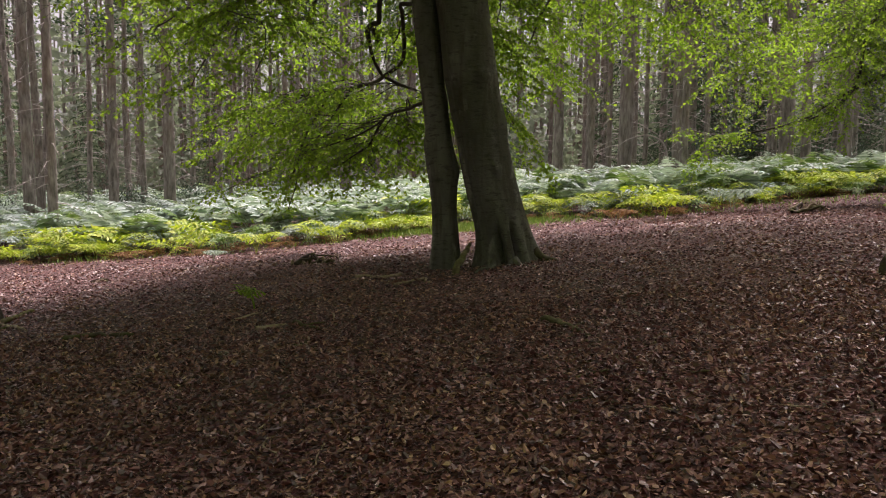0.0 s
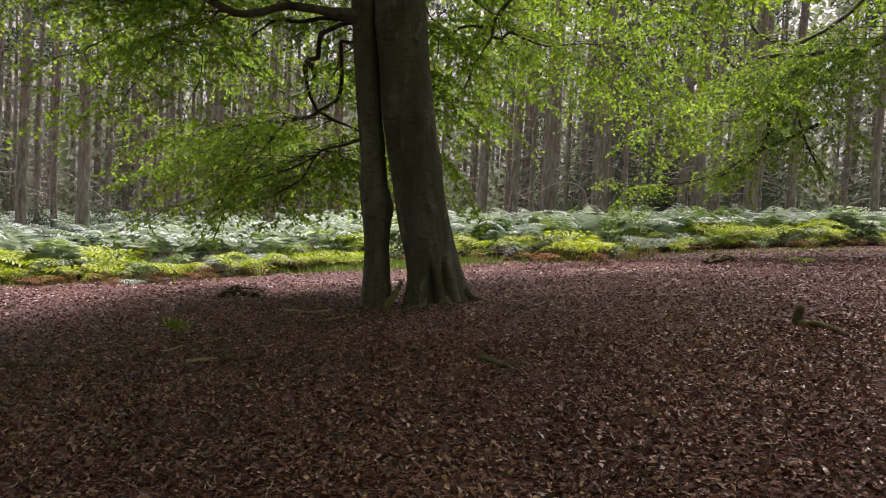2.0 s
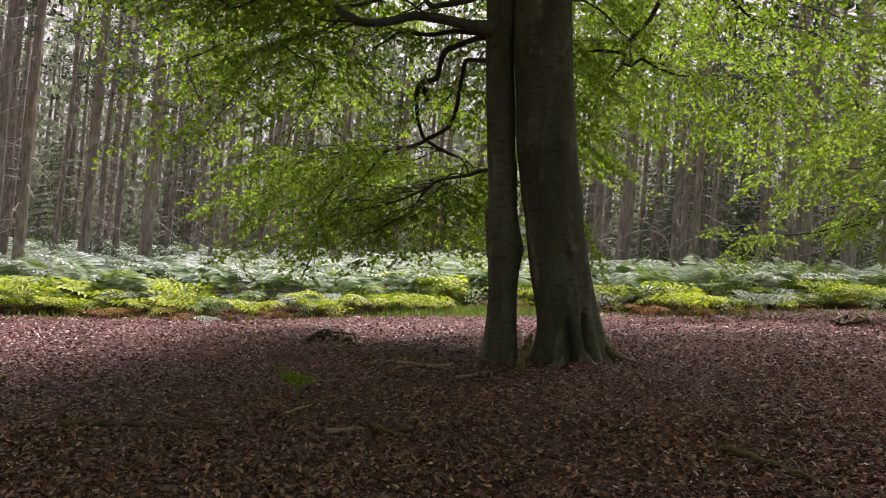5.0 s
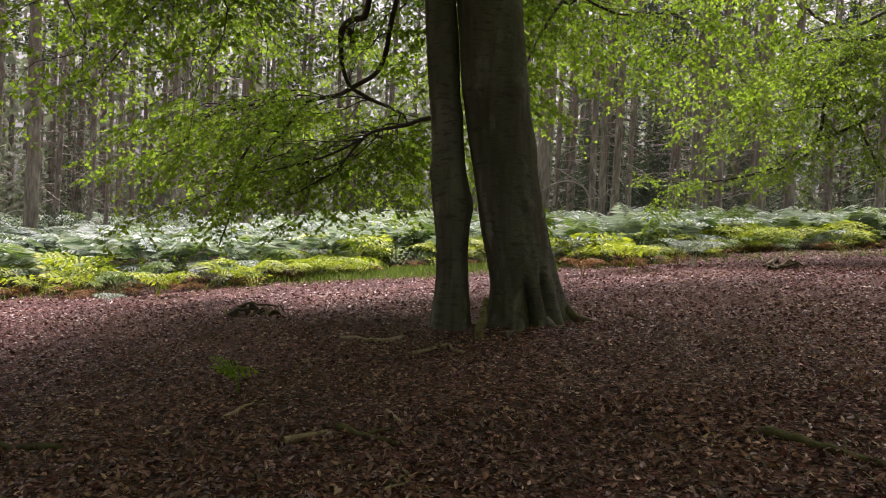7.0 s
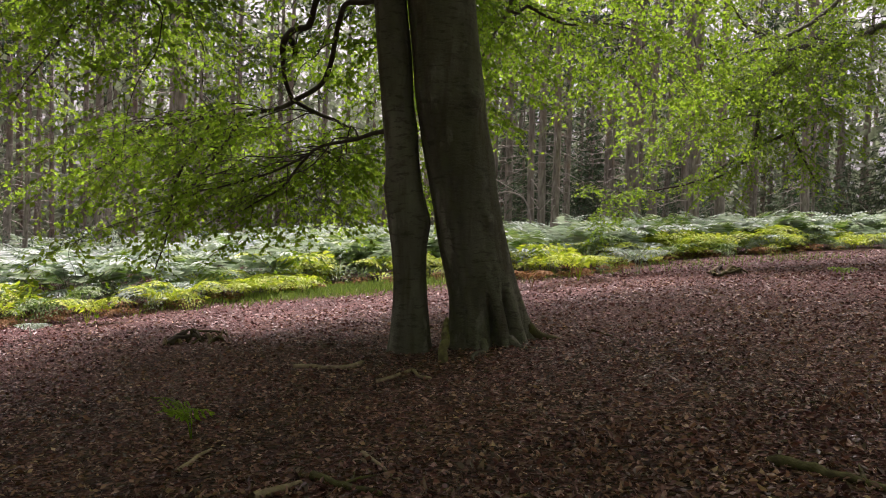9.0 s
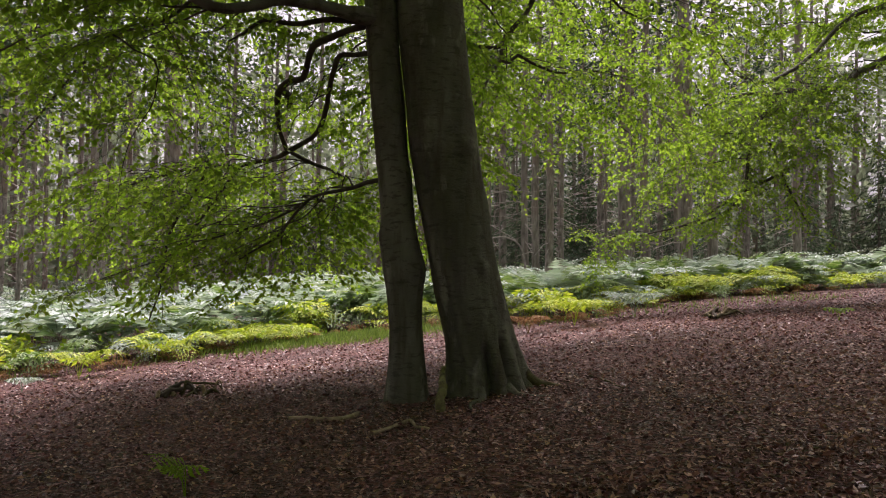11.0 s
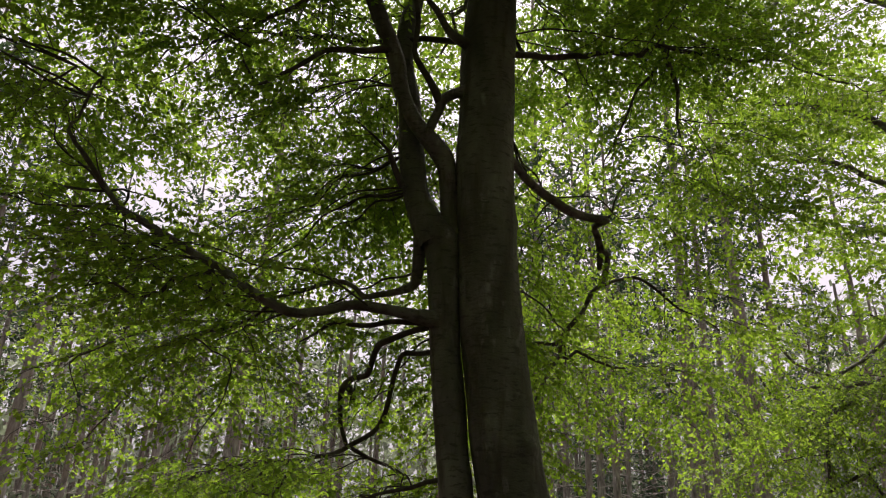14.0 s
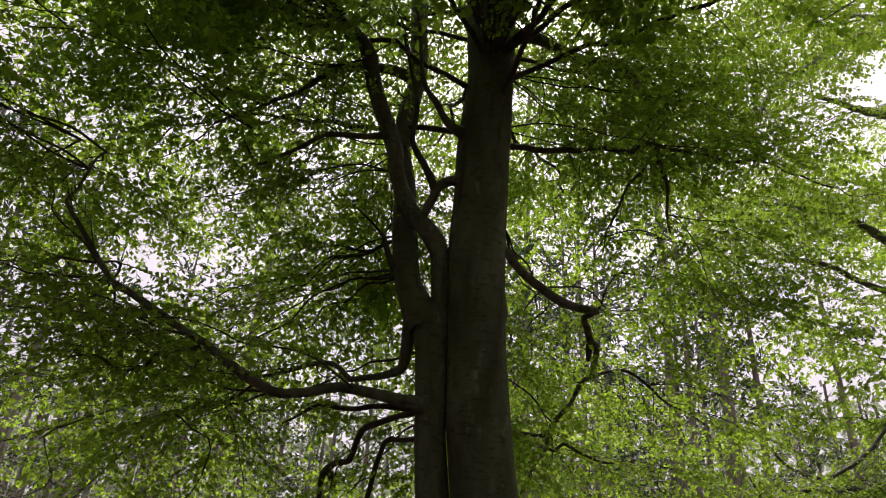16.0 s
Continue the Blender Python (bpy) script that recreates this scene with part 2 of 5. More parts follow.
def clumps(p):
    """How thickly the leaves stand at each place: dense tufts with thin places and holes between them."""
    s = np.sin(p @ CLUMP_WAYS.T + np.arange(9) * 1.7).sum(1) / 2.1
    return np.clip(1.05 + 0.55 * s, 0.2, 1.7)


class Leaves:
    def __init__(self):
        self.rows = []

    def along(self, rng, path, gap, jitter=0.75):
        seg = np.linalg.norm(np.diff(path, axis=0), axis=1)
        arc = np.concatenate([[0], np.cumsum(seg)])
        n = max(2, int(arc[-1] / gap))
        s = (np.arange(n) + rng.random(n) * 0.5 + 0.6) * arc[-1] / n
        p = np.stack([np.interp(s, arc, path[:, i]) for i in range(3)], 1)
        t = unit(path[-1] - path[0])
        side = unit(np.cross(t, UP)) * (np.where(np.arange(n) % 2, 1, -1))[:, None]
        w = side * 0.85 + t * 0.55 + rng.normal(0, 0.35, (n, 3)) - UP * 0.3
        self.rows.append(np.hstack([p, w, UP + rng.normal(0, jitter, (n, 3))]))

    def build(self, rng, name, parent, size=0.075, simple=True, material=None, keep=1.0, label=""):
        r = np.vstack(self.rows)
        r = r[rng.random(len(r)) < keep * clumps(r[:, :3])]
        h = Heap()
        L = size * rng.uniform(0.7, 1.2, len(r))
        blades(h, r[:, :3], r[:, 3:6], r[:, 6:], L, L * rng.uniform(0.66, 0.82, len(r)), 0.3, simple)
        ob = h.build(name, material or LEAF, parent, label, smooth=False)
        ob["kind"] = "stuff"
        return ob


def offshoots(rng, path, radii, twigs, leaves, start=0.25, gap=0.36, reach=1.7, droop=0.22, twig_gap=0.15, leaf_gap=0.042, side_up=0.0, fine=True):
    """Side branches in flat sprays along a limb, with twigs and leaves on them."""
    seg = np.linalg.norm(np.diff(path, axis=0), axis=1)
    arc = np.concatenate([[0], np.cumsum(seg)])
    total, s, flip = arc[-1], start * arc[-1], 1
    tang = unit(np.gradient(path, axis=0))
    while s < total:
        p = np.array([np.interp(s, arc, path[:, i]) for i in range(3)])
        t = np.array([np.interp(s, arc, tang[:, i]) for i in range(3)])
        r = np.interp(s, arc, radii)
        side = unit(np.cross(t, UP) + rng.normal(0, 0.12, 3)) * flip
        d = unit(side * 0.8 + t * 0.6 + UP * (side_up + rng.normal(0, 0.16)))
        ln = reach * (1 - 0.45 * s / total) * rng.uniform(0.6, 1.25)
        u = np.linspace(0, 1, 6)[:, None]
        wob = np.cumsum(rng.normal(0, 0.05 * ln, (6, 3)), 0) * u
        b = p + d * ln * u - UP * (droop * ln * u**2) + wob
        tube(twigs, b, np.linspace(min(0.5 * r, 0.005 + 0.005 * ln), 0.0025, 6), 4, cap=False)
        leaves.along(rng, b[2:], leaf_gap * 1.3)
        q, f2 = twig_gap, 1
        bt = unit(b[-1] - b[0])
        while q < ln:
            k = q / ln
            c = np.array([np.interp(k, u[:, 0], b[:, i]) for i in range(3)])
            s2 = unit(np.cross(bt, UP)) * f2
            d2 = unit(s2 * 0.75 + bt * 0.65 + rng.normal(0, 0.14, 3))
            l2 = (0.2 + 0.32 * ln * (1 - 0.6 * k)) * rng.uniform(0.6, 1.2)
            u2 = np.linspace(0, 1, 3)[:, None]
            e = c + d2 * l2 * u2 - UP * (0.22 * l2 * u2**2)
            if fine:
                tube(twigs, e[::2], [0.0032, 0.0018], 3, cap=False)
            leaves.along(rng, e, leaf_gap)
            q += twig_gap * rng.uniform(0.7, 1.4)
            f2 = -f2
        s += gap * rng.uniform(0.6, 1.4)
        flip = -flip
    leaves.along(rng, path[-3:], leaf_gap)


def limb(rng, thing, points, name="limb", step=0.12, sides=9, leafy_from=0.25, gap=0.27, reach=1.9, droop=0.25, size=0.093, simple=True, keep=0.8, rough=0.06, twig_gap=0.15, leaf_gap=0.042, bare=False, fine=True):
    """A limb of a tree through points (x, y, z, radius), its twigs and its leaves."""
    line = rounded(points, step)
    path, radii = line[:, :3].copy(), np.maximum(line[:, 3], 0.003)
    wob = np.array([[noise.noise(Vector(p * 1.7 + o)) for o in (0, 19.1, 47.3)] for p in path])
    fade = np.minimum(1, np.arange(len(path)) / 8)[:, None]
    path += wob * rough * fade
    radii = radii * (1 + 0.12 * wob[:, 0])
    h, tw, lv = Heap(), Heap(), Leaves()
    tube(h, path, radii, sides)
    # thinner limbs take the bark with the backlit darkness painted in
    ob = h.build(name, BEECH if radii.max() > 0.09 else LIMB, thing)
    if leafy_from < 1:
        offshoots(rng, path, radii, tw, lv, leafy_from, gap, reach, droop, twig_gap, leaf_gap, fine=fine)
        if not bare:
            tagged(tw.build("twig_mass", TWIG, ob), kind="stuff")
        lv.build(rng, "foliage", ob, size, simple, keep=keep)
    return ob


def empty(name, at, label, category, group=""):
    ob = new(name)
    ob.location = at
    ob.empty_display_size = 0.2
    return tagged(ob, label, category, group)


# ---- ground ----


def ground_height(x, y):
    x, y = np.asarray(x, float), np.asarray(y, float)
    xs = 26 * np.tanh(x / 26)
    far = np.clip((y - 24) / 22, 0, 1)
    far = far * far * (3 - 2 * far)
    slope = 0.0934 * xs * (1 - 0.35 * far)
    fall = -0.021 * np.clip(y, -30, 26)
    return 0.1655 + slope + fall + 0.35 * far


def gz(x, y):
    return float(ground_height(x, y))


def bumps(x, y):
    return 0.02 * np.sin(1.3 * x + 0.7 * y) * np.sin(0.9 * y - 0.5 * x + 1.0) + 0.012 * np.sin(3.1 * x - 1.7 * y + 0.4) * np.sin(2.6 * y + 1.2 * x)


u = np.linspace(-1, 1, 181)
gx = np.sinh(u * 4.6) * 9.0 + 0.0
gy = np.sinh(u * 4.6) * 9.0 + 9.0
XX, YY = np.meshgrid(gx, gy)
ZZ = ground_height(XX, YY) + bumps(XX, YY)
k = np.arange(180)
quad = (k[:, None] * 181 + k[None]).ravel()
ground = sheet("ground", np.stack([XX, YY, ZZ], -1).reshape(-1, 3), [np.stack([quad, quad + 1, quad + 182, quad + 181], 1)], FLOOR)
tagged(ground, "sloping woodland floor covered in brown beech litter", "ground", kind="structure")

# ---- the twin-stemmed beech ----
TREE = (0.6, 12.75)
beech = empty("beech_tree", (TREE[0], TREE[1], gz(*TREE)), "large twin-stemmed beech with smooth grey bark in full leaf", "tree")
beech_inverse = Matrix.Translation((-TREE[0], -TREE[1], -gz(*TREE)))


def bole(name, stations, thing, flare, lobes, knots=(), sides=72, seed=0.0, step=0.06, grooves=()):
    """A trunk lofted through (x, y, z, radius), with a spreading foot, hollows between the roots, and swollen scars."""
    line = rounded(stations, step)
    path, rad = line[:, :3], line[:, 3]
    z0 = path[0, 2]
    ang = np.arange(sides) * 2 * math.pi / sides
    v = []
    for p, r in zip(path, rad):
        h = p[2] - z0
        foot = math.exp(-max(h, 0) / 0.3)
        lob = sum(a * np.exp(-(((ang - c + math.pi) % (2 * math.pi) - math.pi) / m) ** 2) for c, a, m in lobes)
        cut = sum((a * np.exp(-(((ang - c + math.pi) % (2 * math.pi) - math.pi) / w) ** 2) * math.exp(-max(0, lo - h, h - hi) ** 2 / 0.09) for c, a, w, lo, hi in grooves), np.zeros(sides))
        flutes = 0.018 * np.sin(3 * ang + 0.4 * h + seed) + 0.014 * np.sin(5 * ang - 0.25 * h + 2 * seed)
        rr = r * (1 + flare * foot + flutes) + lob * math.exp(-max(h, 0) / 0.3) - cut
        pts = np.stack([p[0] + np.cos(ang) * rr, p[1] + np.sin(ang) * rr, np.full(sides, p[2])], 1)
        for kx, kz, amount, sx, sz in knots:
            d = np.abs((ang - kx + math.pi) % (2 * math.pi) - math.pi) * r
            w = amount * np.exp(-(d / sx) ** 2 - ((p[2] - kz) / sz) ** 2)
            pts[:, 0] += np.cos(ang) * w
            pts[:, 1] += np.sin(ang) * w
        wob = np.array([noise.noise(Vector((q[0] * 2.2 + seed, q[1] * 2.2, q[2] * 1.2))) for q in pts]) * 0.02
        pts[:, 0] += np.cos(ang) * wob
        pts[:, 1] += np.sin(ang) * wob
        v.append(pts)
    n = len(v)
    i = np.arange(n - 1)[:, None] * sides
    j = np.arange(sides)[None]
    q = np.stack([i + j, i + (j + 1) % sides, i + sides + (j + 1) % sides, i + sides + j], -1).reshape(-1, 4)
    return sheet(name, np.vstack(v), [q], BEECH, thing)


FRONT = -math.pi / 2
bole("trunk", [(1.12, 12.85, -0.12, 0.5), (1.08, 12.85, 0.2, 0.485), (1.01, 12.84, 0.56, 0.463), (0.81, 12.83, 1.33, 0.448), (0.72, 12.82, 1.7, 0.442), (0.64, 12.82, 2.08, 0.441),
                  (0.5, 12.8, 2.82, 0.438), (0.44, 12.79, 3.19, 0.447), (0.39, 12.77, 3.55, 0.438), (0.26, 12.71, 4.53, 0.425), (0.18, 12.66, 5.31, 0.42), (0.13, 12.59, 6.13, 0.419),
                  (0.08, 12.52, 6.99, 0.414), (0.09, 12.47, 7.92, 0.414), (0.1, 12.42, 8.91, 0.414), (0.13, 12.34, 10.14, 0.38), (0.09, 12.26, 11.21, 0.404), (0.05, 12.2, 11.96, 0.399),
                  (0.2, 12.2, 14, 0.26), (0.35, 12.3, 16.5, 0.16), (0.4, 12.4, 19.5, 0.06)],
     beech, 0.12, [(-0.25, 0.34, 0.32), (-0.9, 0.12, 0.3), (-1.55, 0.14, 0.22), (-2.15, 0.14, 0.3), (2.2, 0.28, 0.5), (1.0, 0.3, 0.45), (-3.0, 0.1, 0.3)],
     [(FRONT + 0.3, 1.62, 0.085, 0.09, 0.08), (FRONT + 0.35, 3.1, 0.075, 0.2, 0.12), (FRONT + 0.35, 2.1, 0.045, 0.06, 0.05), (FRONT + 0.1, 3.12, -0.03, 0.05, 0.2), (-0.1, 2.4, 0.03, 0.15, 0.2), (FRONT - 0.9, 6.2, 0.06, 0.2, 0.2),
                  (0.1, 6.2, 0.05, 0.12, 0.15), (FRONT + 0.2, 10.9, 0.03, 0.2, 0.3)], seed=1.3, sides=96,
     grooves=[(FRONT - 0.2, 0.27, 0.12, -0.2, 0.42), (FRONT + 0.36, 0.25, 0.1, -0.2, 0.5), (FRONT + 0.9, 0.1, 0.12, -0.2, 0.3), (FRONT - 0.62, 0.035, 0.12, 0.7, 3.2), (FRONT - 1.0, 0.03, 0.12, 0.2, 4.0),
                  (FRONT + 0.1, 0.02, 0.1, 0.6, 1.6)])
bole("trunk", [(0.09, 12.98, -0.2, 0.262), (0.07, 12.98, 0.05, 0.247), (0.05, 12.99, 0.51, 0.227), (0.03, 12.99, 0.9, 0.219), (0.01, 12.99, 1.28, 0.238), (0, 13, 1.57, 0.28), (-0.05, 13, 1.82, 0.264),
                  (-0.08, 13, 2.04, 0.248), (-0.11, 12.98, 2.42, 0.228), (-0.15, 12.97, 2.79, 0.227), (-0.2, 12.96, 3.07, 0.212), (-0.27, 12.93, 3.78, 0.214), (-0.35, 12.88, 4.53, 0.208),
                  (-0.39, 12.84, 5.15, 0.227), (-0.42, 12.8, 5.72, 0.255), (-0.5, 12.77, 5.95, 0.27), (-0.54, 12.77, 6.25, 0.1)],
     beech, 0.1, [(2.8, 0.08, 0.5), (-1.2, 0.05, 0.4), (-2.4, 0.05, 0.3)], [(math.pi, 2.0, 0.025, 0.08, 0.1), (FRONT, 4.7, 0.02, 0.1, 0.1), (FRONT - 0.3, 3.4, 0.015, 0.15, 0.3)], seed=4.1)

rng = np.random.default_rng(7)
# stems above the fork
limb(rng, beech, [(-0.3, 12.75, 5.88, 0.173), (-0.36, 12.71, 6.38, 0.16), (-0.41, 12.66, 6.72, 0.145), (-0.46, 12.62, 6.96, 0.138), (-0.57, 12.58, 7.16, 0.146), (-0.74, 12.55, 7.37, 0.138),
                  (-0.94, 12.52, 7.59, 0.131), (-1.11, 12.49, 7.88, 0.123), (-1.23, 12.46, 8.18, 0.124), (-1.31, 12.44, 8.55, 0.125), (-1.59, 12.41, 9.27, 0.127), (-1.75, 12.38, 9.67, 0.124),
                  (-1.88, 12.35, 10.15, 0.126), (-2.05, 12.32, 10.5, 0.114), (-2.34, 12.28, 10.73, 0.105), (-2.64, 12.22, 11.06, 0.092), (-2.98, 12.16, 11.76, 0.075),
                  (-3.28, 12.1, 12.74, 0.048)], "stem", leafy_from=0.72, reach=2.0, rough=0.02)
limb(rng, beech, [(-0.56, 12.78, 5.86, 0.236), (-0.71, 12.81, 6.21, 0.223), (-0.84, 12.83, 6.56, 0.194), (-0.91, 12.87, 7.04, 0.198), (-0.97, 12.93, 7.54, 0.185), (-0.99, 12.99, 8.08, 0.175),
                  (-1.08, 13.06, 8.65, 0.171), (-1.12, 13.14, 9.16, 0.166), (-1.08, 13.22, 9.88, 0.163), (-0.97, 13.29, 10.62, 0.159), (-0.99, 13.37, 11.71, 0.156), (-1.08, 13.49, 13.01, 0.153),
                  (-1.25, 13.65, 14.62, 0.128), (-1.53, 13.8, 16.79, 0.075)], "stem", leafy_from=0.66, reach=2.0, rough=0.02)
limb(rng, beech, [(-0.19, 12.4, 8.22, 0.109), (-0.4, 12.4, 8.13, 0.079), (-0.59, 12.4, 7.99, 0.074), (-0.65, 12.41, 7.79, 0.07), (-0.74, 12.43, 7.54, 0.073),
                  (-0.8, 12.45, 7.39, 0.073)], "brace", leafy_from=1, rough=0.015)
limb(rng, beech, [(-0.64, 12.4, 7.92, 0.066), (-0.73, 12.37, 8.11, 0.062), (-0.85, 12.34, 8.32, 0.054), (-0.98, 12.31, 8.5, 0.05), (-1.06, 12.26, 8.65, 0.041), (-1.05, 12.17, 9.1, 0.039),
                  (-1.16, 12.09, 9.57, 0.031), (-1.41, 12, 10.5, 0.022)], leafy_from=0.55, reach=1.0, rough=0.03)
limb(rng, beech, [(-0.2, 12.3, 8.92, 0.094), (-0.39, 12.26, 8.99, 0.085), (-0.55, 12.22, 9.08, 0.068), (-0.68, 12.17, 9.22, 0.055), (-0.8, 12.1, 9.34, 0.051), (-0.91, 12.03, 9.38, 0.043),
                  (-1.05, 11.95, 9.6, 0.039), (-1.16, 11.88, 10.45, 0.031), (-1.32, 11.8, 11.09, 0.027)], leafy_from=0.55, reach=1.3, rough=0.03)
limb(rng, beech, [(-0.92, 13.3, 10.7, 0.11), (-1.16, 13.24, 10.77, 0.099), (-1.42, 13.18, 10.78, 0.089), (-1.77, 13.12, 10.69, 0.078), (-2.06, 13.04, 10.54, 0.072), (-2.33, 12.95, 10.34, 0.066),
                  (-2.58, 12.86, 10.04, 0.055), (-2.84, 12.77, 9.6, 0.045), (-3.18, 12.68, 9.23, 0.035), (-3.53, 12.59, 8.81, 0.025), (-3.95, 12.5, 8.47, 0.016)], leafy_from=0.3, reach=1.6, rough=0.04)
limb(rng, beech, [(-1.33, 12.4, 8.68, 0.067), (-1.51, 12.35, 8.69, 0.054), (-1.76, 12.3, 8.57, 0.049), (-2.08, 12.25, 8.48, 0.045), (-2.36, 12.2, 8.38, 0.04), (-2.57, 12.15, 8.15, 0.035),
                  (-2.88, 12.1, 7.84, 0.027), (-3.15, 12.05, 7.55, 0.023), (-3.41, 12, 7.84, 0.015)], leafy_from=0.35, reach=1.4, rough=0.04)
limb(rng, beech, [(-1.07, 12.7, 6.64, 0.056), (-1.2, 12.62, 6.85, 0.048), (-1.28, 12.54, 7.03, 0.036), (-1.36, 12.44, 7.07, 0.024), (-1.57, 12.32, 7.17, 0.016),
                  (-1.83, 12.2, 7.28, 0.012)], leafy_from=0.4, reach=0.9, rough=0.02)
limb(rng, beech, [(-0.74, 13.07, 6.23, 0.086), (-0.72, 13.15, 5.87, 0.092), (-0.72, 13.23, 5.55, 0.085), (-0.75, 13.31, 5.41, 0.072), (-0.97, 13.39, 5.34, 0.052), (-1.24, 13.5, 5.29, 0.046),
                  (-1.42, 13.61, 5.26, 0.043), (-1.52, 13.73, 5.42, 0.04), (-1.69, 13.84, 5.53, 0.041), (-1.91, 13.96, 5.53, 0.041), (-2.22, 14.07, 5.44, 0.034), (-2.55, 14.19, 5.39, 0.031),
                  (-2.82, 14.3, 5.32, 0.024), (-3.15, 14.42, 5.27, 0.017)], leafy_from=0.45, reach=1.2, rough=0.05)
# the long low limb and what hangs from it
limb(rng, beech, [(-0.47, 12.8, 4.74, 0.128), (-0.66, 12.75, 4.75, 0.112), (-0.8, 12.7, 4.74, 0.097), (-1.07, 12.64, 4.76, 0.081), (-1.63, 12.57, 4.77, 0.069), (-1.88, 12.54, 4.68, 0.065),
                  (-2.15, 12.52, 4.6, 0.064), (-2.43, 12.49, 4.57, 0.063), (-2.87, 12.44, 4.76, 0.06), (-3.13, 12.41, 4.91, 0.056), (-3.35, 12.38, 5.03, 0.059), (-3.66, 12.27, 5.14, 0.048),
                  (-3.83, 12.22, 5.21, 0.052), (-4.31, 12.12, 5.44, 0.044), (-4.52, 12.07, 5.52, 0.037), (-4.9, 11.96, 5.95, 0.034), (-5.02, 11.91, 6.1, 0.031), (-5.24, 11.81, 6.36, 0.024),
                  (-5.14, 11.76, 6.54, 0.02), (-5.02, 11.65, 6.93, 0.017), (-4.93, 11.6, 7.02, 0.014)], leafy_from=0.38, reach=1.7, rough=0.015, droop=0.35, keep=0.3)
limb(rng, beech, [(-3.4, 12.4, 4.97, 0.035), (-3.61, 12.47, 4.93, 0.031), (-3.8, 12.55, 4.91, 0.028), (-3.92, 12.62, 4.85, 0.028), (-4.02, 12.7, 4.73, 0.025), (-4.17, 12.77, 4.69, 0.021),
                  (-4.36, 12.85, 4.69, 0.018), (-4.65, 12.93, 4.88, 0.014), (-4.99, 13, 4.83, 0.011)], leafy_from=0.3, reach=1.2, droop=0.35, rough=0.02)
limb(rng, beech, [(-0.66, 12.8, 4.69, 0.045), (-0.92, 12.83, 4.69, 0.041), (-1.11, 12.86, 4.68, 0.037), (-1.36, 12.89, 4.62, 0.034), (-1.58, 12.94, 4.63, 0.03), (-1.84, 13.03, 4.66, 0.026),
                  (-2.05, 13.11, 4.51, 0.019), (-2.25, 13.2, 4.4, 0.011)], leafy_from=0.4, reach=1.0, rough=0.02)
limb(rng, beech, [(-2.65, 12.6, 4.69, 0.023), (-3.04, 13.53, 4.69, 0.019), (-3.77, 14.5, 4.7, 0.017), (-4.35, 15.5, 4.55, 0.018), (-4.82, 16.17, 4.21, 0.015), (-5.34, 16.83, 3.8, 0.015), (-5.84, 17.5, 3.36, 0.012)], leafy_from=0.25, reach=1.1, rough=0.03, keep=0.7)
limb(rng, beech, [(-3.34, 12.5, 4.94, 0.017), (-3.69, 13.77, 4.92, 0.016), (-4.3, 14.85, 4.98, 0.017), (-5.17, 15.75, 4.86, 0.014), (-6.15, 16.5, 4.65, 0.011)], leafy_from=0.25, reach=1.1, rough=0.03, keep=0.7)
# crooked boughs behind, and the spray that hangs over the bracken
limb(rng, beech, [(-0.57, 12.9, 4.68, 0.051), (-0.73, 13.1, 4.67, 0.045), (-0.87, 13.3, 4.65, 0.046), (-1.02, 13.5, 4.62, 0.046), (-1.14, 13.8, 4.63, 0.048), (-1.18, 14.1, 4.48, 0.045),
                  (-1.22, 14.4, 4.33, 0.046), (-1.37, 14.73, 4.36, 0.047), (-1.48, 15.07, 4.32, 0.058), (-1.53, 15.4, 4.26, 0.049), (-1.5, 15.7, 4.05, 0.039), (-1.42, 16, 3.8, 0.037),
                  (-1.31, 16.3, 3.58, 0.034)], leafy_from=1, rough=0.02)
limb(rng, beech, [(-1.45, 15.5, 4.4, 0.05), (-1.38, 15.47, 4.33, 0.061), (-1.33, 15.43, 4.19, 0.049), (-1.37, 15.4, 4.11, 0.021)], "stub", leafy_from=1, rough=0.01)
limb(rng, beech, [(-0.44, 12.9, 4.35, 0.041), (-0.59, 13.35, 4.43, 0.037), (-0.77, 13.8, 4.52, 0.038), (-0.78, 14.35, 4.47, 0.04), (-0.78, 14.9, 4.25, 0.041), (-0.8, 15.45, 3.96, 0.042),
                  (-0.91, 16, 3.77, 0.041), (-1.25, 16.25, 3.59, 0.041), (-1.41, 16.5, 3.51, 0.041), (-1.67, 16.85, 3.45, 0.038), (-2.47, 17.2, 3.33, 0.033), (-2.8, 17.6, 3.39, 0.029),
                  (-3.24, 18, 3.31, 0.026), (-3.91, 18.4, 3.14, 0.026), (-4.23, 18.8, 2.87, 0.022), (-4.66, 19.2, 2.53, 0.018),
                  (-5.34, 19.6, 2.19, 0.014)], leafy_from=0.5, reach=2.3, droop=0.4, gap=0.24, rough=0.02)
limb(rng, beech, [(-2.58, 17.4, 3.34, 0.029), (-2.77, 17.34, 3, 0.024), (-3, 17.29, 2.61, 0.024), (-3.19, 17.23, 2.23, 0.024), (-3.26, 17.14, 1.86, 0.024), (-3.28, 17.03, 1.45, 0.02),
                  (-3.33, 16.91, 1.04, 0.016), (-3.45, 16.8, 0.69, 0.012)], leafy_from=0.15, reach=1.2, gap=0.24, droop=0.3, rough=0.03, keep=0.45)
limb(rng, beech, [(-2.01, 17, 3.39, 0.031), (-2.25, 16.88, 3.08, 0.025), (-2.43, 16.76, 2.75, 0.025), (-2.7, 16.64, 2.33, 0.02), (-3.06, 16.52, 1.85, 0.02),
                  (-3.32, 16.4, 1.35, 0.015)], leafy_from=0.15, reach=1.2, gap=0.24, droop=0.3, rough=0.03, keep=0.45)
